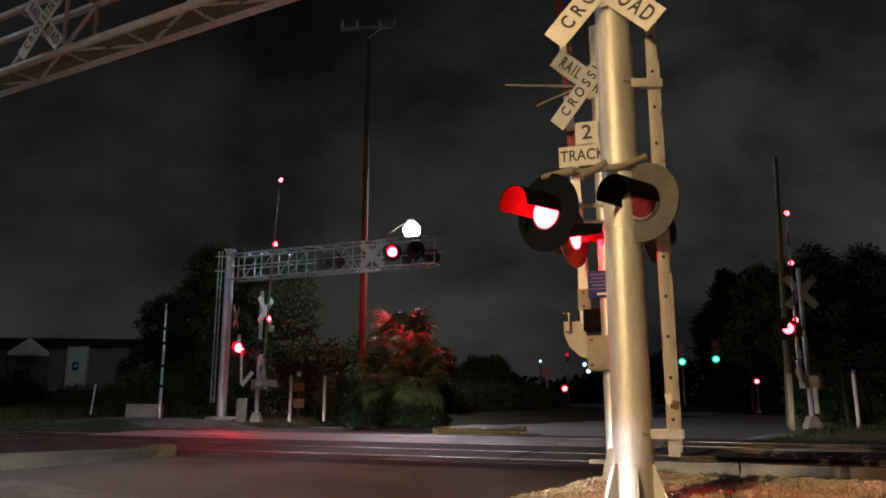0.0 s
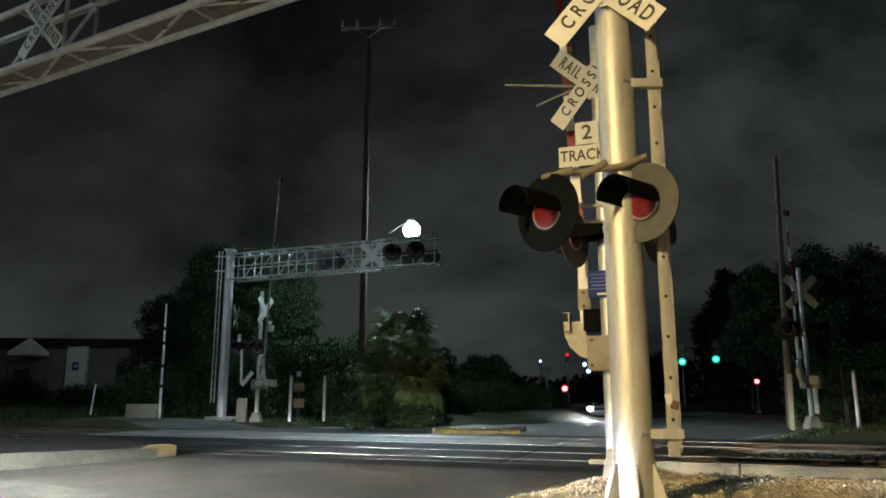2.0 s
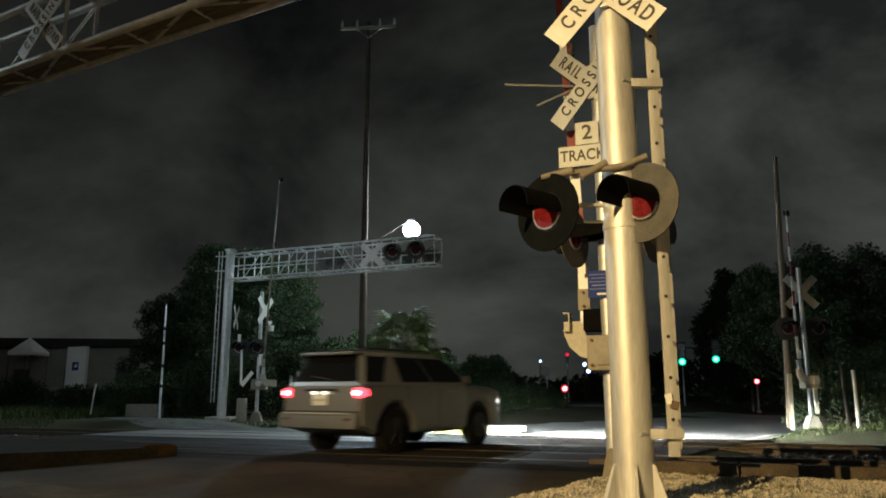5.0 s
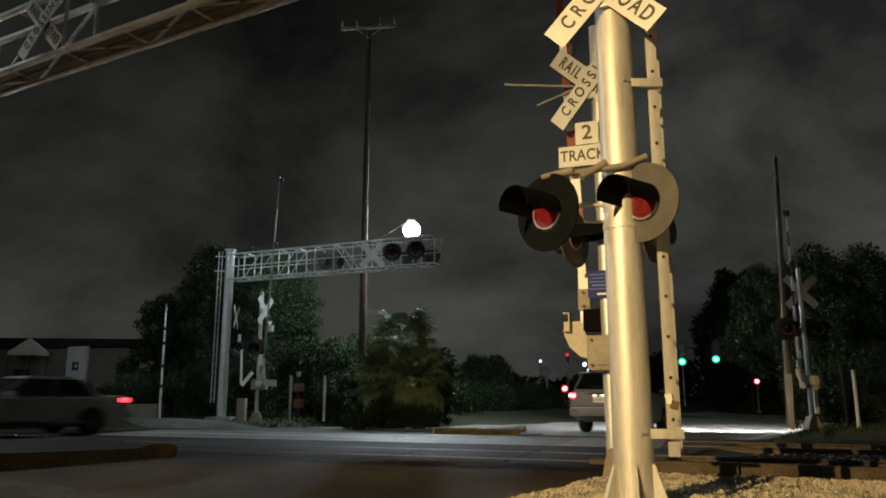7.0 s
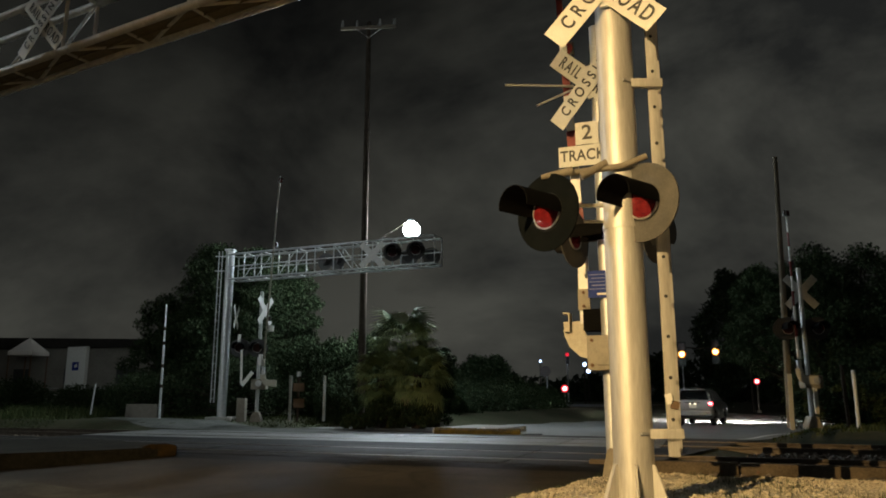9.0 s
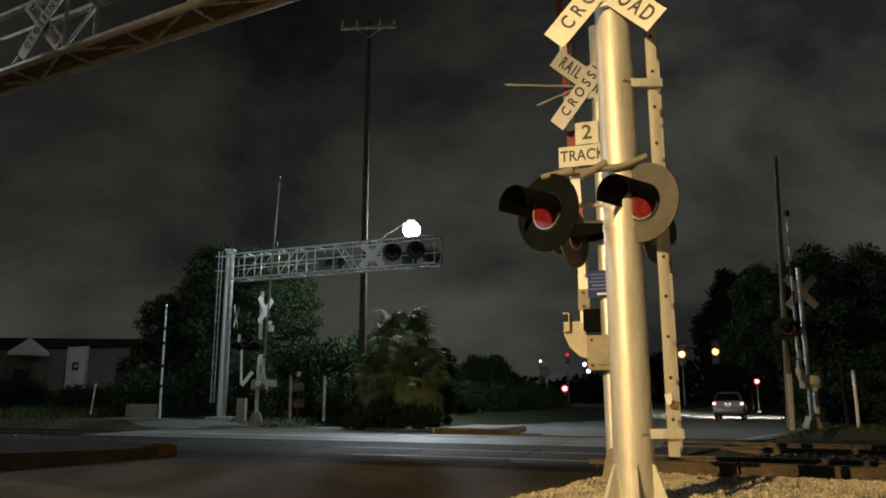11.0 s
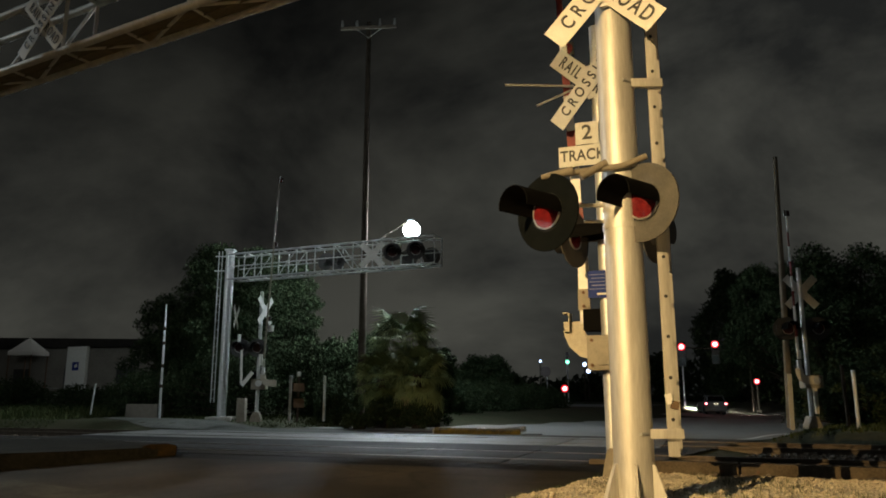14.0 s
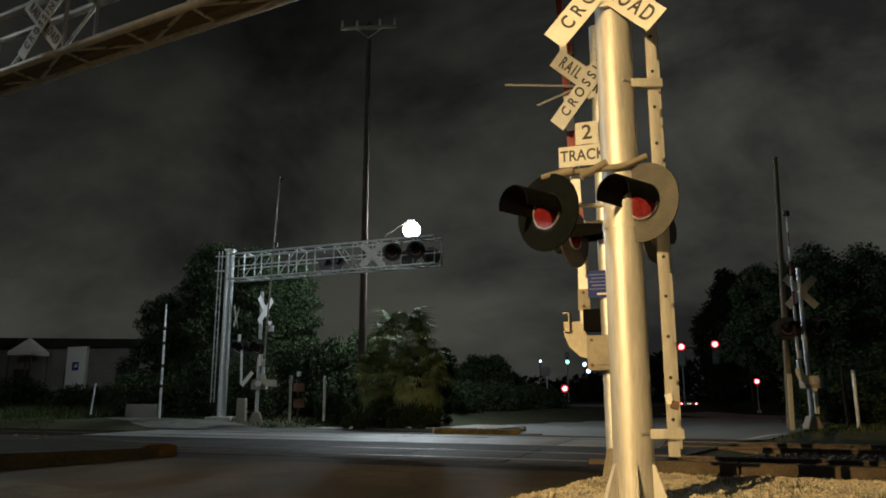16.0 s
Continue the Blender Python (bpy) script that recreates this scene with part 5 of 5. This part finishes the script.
def car(name, m, label, paint, shape):
    """A car that drives towards +x, its origin on the ground under its middle."""
    L, W, wb, wr = shape["L"], shape["W"], shape["wb"], shape["wr"]
    root = thing(name, m, label, "car", "passing cars")
    fx, rx = wb / 2 + shape["shift"], -wb / 2 + shape["shift"]
    sill, belt, hood = shape["sill"], shape["belt"], shape["hood"]
    ar = wr * shape["arch"]
    outline = [(-L / 2 + 0.03, sill + 0.12)] + [(rx - ar, sill)] + arch(rx, ar, 10, wr * 0.98)[1:-1] + [(rx + ar, sill)] + [(fx - ar, sill)] + arch(fx, ar, 10, wr * 0.98)[1:-1] + [(fx + ar, sill)]
    outline += [(L / 2 - 0.08, sill + 0.05), (L / 2, sill + 0.25), (L / 2 - 0.02, hood - 0.22), (L / 2 - 0.14, hood - 0.06), (L / 2 - 0.55, hood + 0.01), (shape["cowl"], belt - 0.02),
                (shape["back"], belt), (-L / 2 + 0.04, shape["deck"]), (-L / 2, sill + 0.42)]
    part("body", extrude(outline, W, None, 0.045), paint, root, smooth=True)
    boxes("underbody", (shape["shift"], 0, sill + 0.03), (L * 0.8, W * 0.8, 0.14), TRIM, root)
    for cx in (fx, rx):
        for sy in (-1, 1):
            boxes("arch_liner", (cx, sy * (W / 2 - 0.28), wr + ar * 0.42), (ar * 1.7, 0.42, ar * 1.1), TRIM, root)
    # cabin, drawn in towards the roof
    lo, hi = shape["cab_lo"], shape["cab_hi"]
    zr = shape["roof"]
    inw = shape["tumble"]
    bm = B()
    low = [bm.verts.new(v) for v in ((lo[0], -W / 2 + 0.03, belt - 0.03), (lo[1], -W / 2 + 0.03, belt - 0.03), (lo[1], W / 2 - 0.03, belt - 0.03), (lo[0], W / 2 - 0.03, belt - 0.03))]
    top = [bm.verts.new(v) for v in ((hi[0], -W / 2 + inw, zr), (hi[1], -W / 2 + inw, zr), (hi[1], W / 2 - inw, zr), (hi[0], W / 2 - inw, zr))]
    for i in range(4):
        bm.faces.new((low[i], low[(i + 1) % 4], top[(i + 1) % 4], top[i]))
    bm.faces.new(list(reversed(low)))
    bm.faces.new(top)
    bmesh.ops.bevel(bm, geom=[e for e in bm.edges if max(v.co.z for v in e.verts) > belt], offset=shape["round"], segments=4, affect="EDGES")
    part("cabin", bm, paint, root, smooth=True)

    def on_cabin(fz):
        """Front x, rear x and half width of the cabin at a share of its height."""
        return lo[1] + (hi[1] - lo[1]) * fz, lo[0] + (hi[0] - lo[0]) * fz, W / 2 - 0.03 + (0.03 - inw) * fz

    z0, z1 = 0.10, 0.86
    zz = lambda f: belt - 0.03 + (zr - belt + 0.03) * f
    for sy in (-1, 1):
        for a, b, c, d in shape["windows"]:
            (f0, r0, w0), (f1, r1, w1) = on_cabin(z0), on_cabin(z1)
            span0, span1 = f0 - r0, f1 - r1
            bm = B()
            q = [bm.verts.new((r0 + span0 * a, sy * (w0 + 0.006), zz(z0))), bm.verts.new((r0 + span0 * b, sy * (w0 + 0.006), zz(z0))),
                 bm.verts.new((r1 + span1 * c, sy * (w1 + 0.006), zz(z1))), bm.verts.new((r1 + span1 * d, sy * (w1 + 0.006), zz(z1)))]
            f = bm.faces.new(q)
            bmesh.ops.solidify(bm, geom=[f], thickness=0.012)
            part("side_window", bm, GLASS_DARK, root)
    for end, k, out in (("windscreen", 0, 1), ("rear_window", 1, -1)):
        a, b = on_cabin(0.12), on_cabin(0.88)
        bm = B()
        q = [bm.verts.new((a[k] + out * 0.008, -a[2] + 0.10, zz(0.12))), bm.verts.new((a[k] + out * 0.008, a[2] - 0.10, zz(0.12))),
             bm.verts.new((b[k] + out * 0.008, b[2] - 0.10, zz(0.88))), bm.verts.new((b[k] + out * 0.008, -b[2] + 0.10, zz(0.88)))]
        f = bm.faces.new(q)
        bmesh.ops.solidify(bm, geom=[f], thickness=0.012)
        part(end, bm, GLASS_DARK, root)
    # wheels
    for cx in (fx, rx):
        for sy in (-1, 1):
            y = sy * (W / 2 - 0.13)
            bm = B()
            rod(bm, (0, -0.11, 0), (0, 0.11, 0), wr, seg=28)
            bmesh.ops.bevel(bm, geom=[e for e in bm.edges if abs(e.verts[0].co.y - e.verts[1].co.y) < 1e-4], offset=0.03, segments=2, affect="EDGES")
            wheel = part("wheel", bm, TYRE, root, smooth=True)
            wheel.location = (cx, y, wr)
            bm = B()
            rod(bm, (0, sy * 0.10, 0), (0, sy * 0.118, 0), wr * 0.62, seg=24)
            for i in range(5):
                a = i * 2 * math.pi / 5
                bar(bm, (0, sy * 0.122, 0), (math.cos(a) * wr * 0.58, sy * 0.122, math.sin(a) * wr * 0.58), 0.07, 0.02)
            part("rim", bm, RIM, wheel)
            MOVES.append((wheel, "wheel", wr))
    # lights
    for sy in (-1, 1):
        y = sy * (W / 2 - shape["lamp_in"])
        boxes("headlight", (L / 2 - 0.10, y, shape["lamp_z"]), (0.22, shape["lamp_w"], shape["lamp_h"]), HEAD_GLOW, root, "lit headlight", bevel=shape["lamp_h"] * 0.4)
        # glowing panel and black baffles added below the headlight to shape its beam
        bm = box(B(), (0, 0, 0), (0.012, 0.23, 0.034), pose(0, 0, 0, 0, 6, 0))
        beam = part("beam_panel", bm, shape["beam"], root, "added glowing panel that throws the headlight's beam")
        beam.location = (L / 2 + 0.012, y, shape["lamp_z"] - shape["lamp_h"] * 0.5 - 0.03)
        boxes("beam_lip", (L / 2 + 0.11, y, shape["lamp_z"] - shape["lamp_h"] * 0.5 - 0.020), (0.22, 0.29, 0.012), TRIM, root, m=pose(0, 0, 0, 0, 10.0, 0))
        for dy in (-0.14, 0.14):
            boxes("beam_cheek", (L / 2 + 0.075, y + dy, shape["lamp_z"] - shape["lamp_h"] * 0.5 - 0.03), (0.15, 0.010, 0.07), TRIM, root)
        boxes("beam_lip", (L / 2 + 0.08, y, shape["lamp_z"] - shape["lamp_h"] * 0.5 - 0.075), (0.15, 0.30, 0.012), TRIM, root)
        boxes("beam_shade", (L / 2 - 0.02, y, shape["lamp_z"] - shape["lamp_h"] * 0.5 - 0.03), (0.03, 0.24, 0.15), TRIM, root)
        tail = boxes("tail_light", (-L / 2 + 0.11, sy * (W / 2 - 0.085), shape["tail_z"]), (0.25, 0.19, shape["tail_h"]), TAIL_GLOW, root, "lit red tail light", bevel=shape["tail_h"] * 0.35)
        boxes("bulb", (-L / 2 + 0.08, sy * (W / 2 - 0.085), shape["tail_z"]), (0.20, 0.14, shape["tail_h"] * 0.42), TAIL_CORE, tail, "white-hot lamp core", bevel=0.02)
        if shape["fog"]:
            boxes("fog_light", (L / 2 + 0.06, y + sy * 0.06, sill + 0.16), (0.03, 0.19, 0.11), FOG_GLOW if sy > 0 else TRIM, root, "lit fog light" if sy > 0 else "unlit fog light", bevel=0.014)
        else:
            boxes("bumper_reflector", (-L / 2 - 0.07, sy * (W / 2 - 0.20), sill + 0.27), (0.08, 0.16, 0.06), LENS_OFF, root, "dark red reflector", bevel=0.01)
            boxes("corner_lamp", (L / 2 - 0.14, sy * (W / 2 - 0.03), shape["lamp_z"] - 0.02), (0.16, 0.06, 0.11), LENS_OFF_AMBER, root, "amber corner lamp", bevel=0.015)
        boxes("mirror", (lo[1] - 0.35, sy * (W / 2 + 0.09), belt + 0.08), (0.12, 0.18, 0.14), TRIM if shape["rack"] else paint, root, bevel=0.03)
        for x in shape["handles"]:
            boxes("door_handle", (x, sy * (W / 2 + 0.01), belt - 0.14), (0.2, 0.03, 0.035), paint, root, bevel=0.008)
        for x in shape["seams"]:
            boxes("door_seam", (x, sy * (W / 2 - 0.002), (sill + belt) / 2 + 0.05), (0.012, 0.012, belt - sill - 0.2), TRIM, root)
        if not shape["rack"]:
            boxes("sill_trim", (0, sy * (W / 2 + 0.004), sill + 0.07), (wb - 2 * ar, 0.03, 0.12), TRIM, root, bevel=0.008)
        if shape["rack"]:
            rods("roof_rail", (hi[0] + 0.2, sy * (W / 2 - inw - 0.08), zr + 0.06), (hi[1] - 0.25, sy * (W / 2 - inw - 0.08), zr + 0.06), 0.022, TRIM, root)
    if shape["rack"]:
        for x in (hi[0] + 0.5, (hi[0] + hi[1]) / 2, hi[1] - 0.5):
            rods("roof_bar", (x, -W / 2 + inw + 0.08, zr + 0.06), (x, W / 2 - inw - 0.08, zr + 0.06), 0.018, TRIM, root)
        boxes("roof_spoiler", (hi[0] - 0.06, 0, zr - 0.03), (0.34, W - 2 * inw - 0.1, 0.05), paint, root, bevel=0.02)
    boxes("rear_bumper", (-L / 2 - 0.02, 0, sill + 0.24), (0.18, W - 0.06, 0.26), paint, root, bevel=0.05)
    boxes("front_bumper", (L / 2 + 0.0, 0, sill + 0.14), (0.14, W - 0.12, 0.24), paint, root, bevel=0.05)
    boxes("grille", (L / 2 - 0.01, 0, shape["lamp_z"] - 0.02), (0.05, W - 2 * shape["lamp_in"] - shape["lamp_w"] - 0.05, 0.17), TRIM, root, bevel=0.01)
    boxes("bumper_gap", (-L / 2 - 0.005, 0, sill + 0.385), (0.04, W - 0.10, 0.035), TRIM, root, "dark gap above the bumper")
    boxes("bumper_step", (-L / 2 - 0.09, 0, sill + 0.365), (0.10, W - 0.24, 0.02), SIGNBACK, root, "worn pale bumper step", bevel=0.006)
    if shape["rack"]:
        boxes("tailgate_trim", (-L / 2 - 0.006, 0, shape["plate_z"] + 0.17), (0.03, 0.74, 0.045), RIM, root, "thin bright tailgate trim", bevel=0.01)
        rods("wiper", (shape["cab_lo"][0] - 0.03, -0.25, belt + 0.06), (shape["cab_lo"][0] + 0.02, 0.32, belt + 0.14), 0.010, TRIM, root)
    boxes("plate", (-L / 2 - 0.012, 0, shape["plate_z"]), (0.02, 0.34, 0.17), PLATE, root, "pale number plate")
    boxes("plate_bar", (-L / 2 - 0.024, 0, shape["plate_z"]), (0.006, 0.24, 0.035), SIGNBACK, root)
    for sy in (-0.12, 0.12):
        boxes("plate_lamp", (-L / 2 - 0.03, sy, shape["plate_z"] + 0.12), (0.03, 0.09, 0.045), PLATE_GLOW, root, bevel=0.008)
    return root


SUV = dict(L=4.55, W=1.81, wb=2.75, wr=0.39, shift=0.06, sill=0.35, belt=1.20, hood=1.14, cowl=1.02, back=-2.15, deck=1.19, cab_lo=(-2.20, 1.12), cab_hi=(-1.95, 0.28), roof=1.75, tumble=0.26,
           windows=[(0.02, 0.165, 0.265, 0.03), (0.33, 0.615, 0.635, 0.345), (0.625, 0.97, 0.965, 0.645)], lamp_in=0.20, lamp_z=0.87, lamp_w=0.34, lamp_h=0.19, tail_z=1.05, tail_h=0.17, rack=True, arch=1.28, round=0.08, fog=False, beam=BEAM_GLOW,
           handles=(-0.55, 0.45), seams=(-0.98, -0.02, 1.0), plate_z=0.93)
SEDAN = dict(L=4.62, W=1.83, wb=2.78, wr=0.33, shift=0.05, sill=0.26, belt=0.93, hood=0.86, cowl=0.95, back=-1.7, deck=0.98, cab_lo=(-1.8, 1.15), cab_hi=(-1.05, 0.25), roof=1.45, tumble=0.28,
             windows=[(0.12, 0.512, 0.475, 0.08), (0.53, 0.955, 0.955, 0.495)], lamp_in=0.23, lamp_z=0.72, lamp_w=0.36, lamp_h=0.15, tail_z=0.86, tail_h=0.12, rack=False, arch=1.16, round=0.13, fog=True, beam=BEAM_WEAK,
             handles=(-0.75, 0.35), seams=(-0.95, 0.05, 1.05), plate_z=0.80)
suv = car("suv", pose(-30, -30, 0), "pale silver four-wheel-drive estate with roof rack", PAINT_SUV, SUV)
sedan = car("sedan", pose(60, 60, 0), "silver saloon car with bright headlights", PAINT_SEDAN, SEDAN)


# ---- what moves ----
# seconds, x, y of the middle, heading (degrees from +x)
SUV_WAY = [(0.0, -14.2, -0.9, 41), (0.8, -13.9, -0.6, 41), (1.5, -12.4, 0.95, 41), (2.5, -9.7, 3.9, 43), (3.5, -6.1, 7.6, 53), (3.8, -5.0, 8.93, 58), (4.0, -4.24, 9.90, 59), (4.2, -3.52, 10.92, 59), (5.2, -0.15, 15.5, 55),
           (6.3, 3.28, 19.9, 57), (7.3, 6.8, 25.6, 59), (8.5, 11.5, 35.15, 60), (9.2, 13.95, 39.8, 61), (10.2, 17.0, 45.4, 62), (11.3, 19.65, 51.15, 67), (12.0, 21.0, 54.75, 71), (12.6, 21.7, 57.4, 74), (13.0, 22.2, 59.4, 75),
           (13.5, 23.2, 63.5, 77), (14.0, 24.0, 67.1, 80), (15.0, 24.95, 73.7, 87), (16.0, 25.6, 81.4, 99)]
SEDAN_WAY = [(0.0, 17.2, 63.0, 238), (1.5, 12.6, 54.0, 238), (2.5, 10.2, 47.5, 236), (3.5, 6.6, 40.0, 234), (4.2, 3.6, 34.2, 237), (5.2, -1.0, 27.2, 238),
             (6.3, -6.02, 20.97, 239), (6.5, -7.18, 20.3, 240), (6.8, -9.04, 19.24, 240), (7.0, -10.34, 18.4, 238), (7.3, -12.4, 16.9, 235), (8.5, -21.0, 8.8, 230), (16.0, -69.0, -48.0, 230)]


def car_rows(way, shape):
    rows = []
    for t, x, y, head in way:
        c, s = math.cos(radians(head)), math.sin(radians(head))
        zf = road_z(x + c * shape["wb"] / 2, y + s * shape["wb"] / 2)
        zb = road_z(x - c * shape["wb"] / 2, y - s * shape["wb"] / 2)
        pitch = -math.degrees(math.atan2(zf - zb, shape["wb"]))
        rows.append((t, pose(x, y, (zf + zb) / 2 + 0.004, 0, pitch, head)))
    return rows


def motions():
    walk(suv, car_rows(SUV_WAY, SUV))
    walk(sedan, car_rows(SEDAN_WAY, SEDAN))
    for ob, a, b in MOVES:
        if isinstance(a, str):
            way = SUV_WAY if ob.parent == suv else SEDAN_WAY
            place = ob.location.copy()
            rows, last, spin, t = [], None, 0.0, 0.0
            total = way[-1][0]
            # the wheels roll in steps of less than a right angle
            k = 0
            while t <= total + 1e-6:
                while k < len(way) - 2 and way[k + 1][0] < t:
                    k += 1
                f = (t - way[k][0]) / (way[k + 1][0] - way[k][0])
                x, y = way[k][1] + (way[k + 1][1] - way[k][1]) * f, way[k][2] + (way[k + 1][2] - way[k][2]) * f
                if last:
                    spin += min(math.degrees(math.hypot(x - last[0], y - last[1]) / b), 80)
                last = (x, y)
                rows.append((t, Matrix.Translation(place) @ pose(0, 0, 0, 0, spin, 0)))
                t += 1 / 15
            walk(ob, rows)
            continue
        place = Matrix.Translation(a)
        ends = sorted({v for span in b for v in span if 0.05 < v < 15.9})
        lit = any(s <= 0 for s, e in b)
        turn = 0 if lit else 180
        rows = [(0.0, place @ pose(0, 0, 0, 0, 0, turn))]
        for v in ends:
            for i in range(4):
                rows.append((v - 1 / 15 + i / 30, place @ pose(0, 0, 0, 0, 0, turn + 60 * i)))
            turn += 180
        rows.append((16.0, place @ pose(0, 0, 0, 0, 0, turn)))
        walk(ob, rows)


motions()
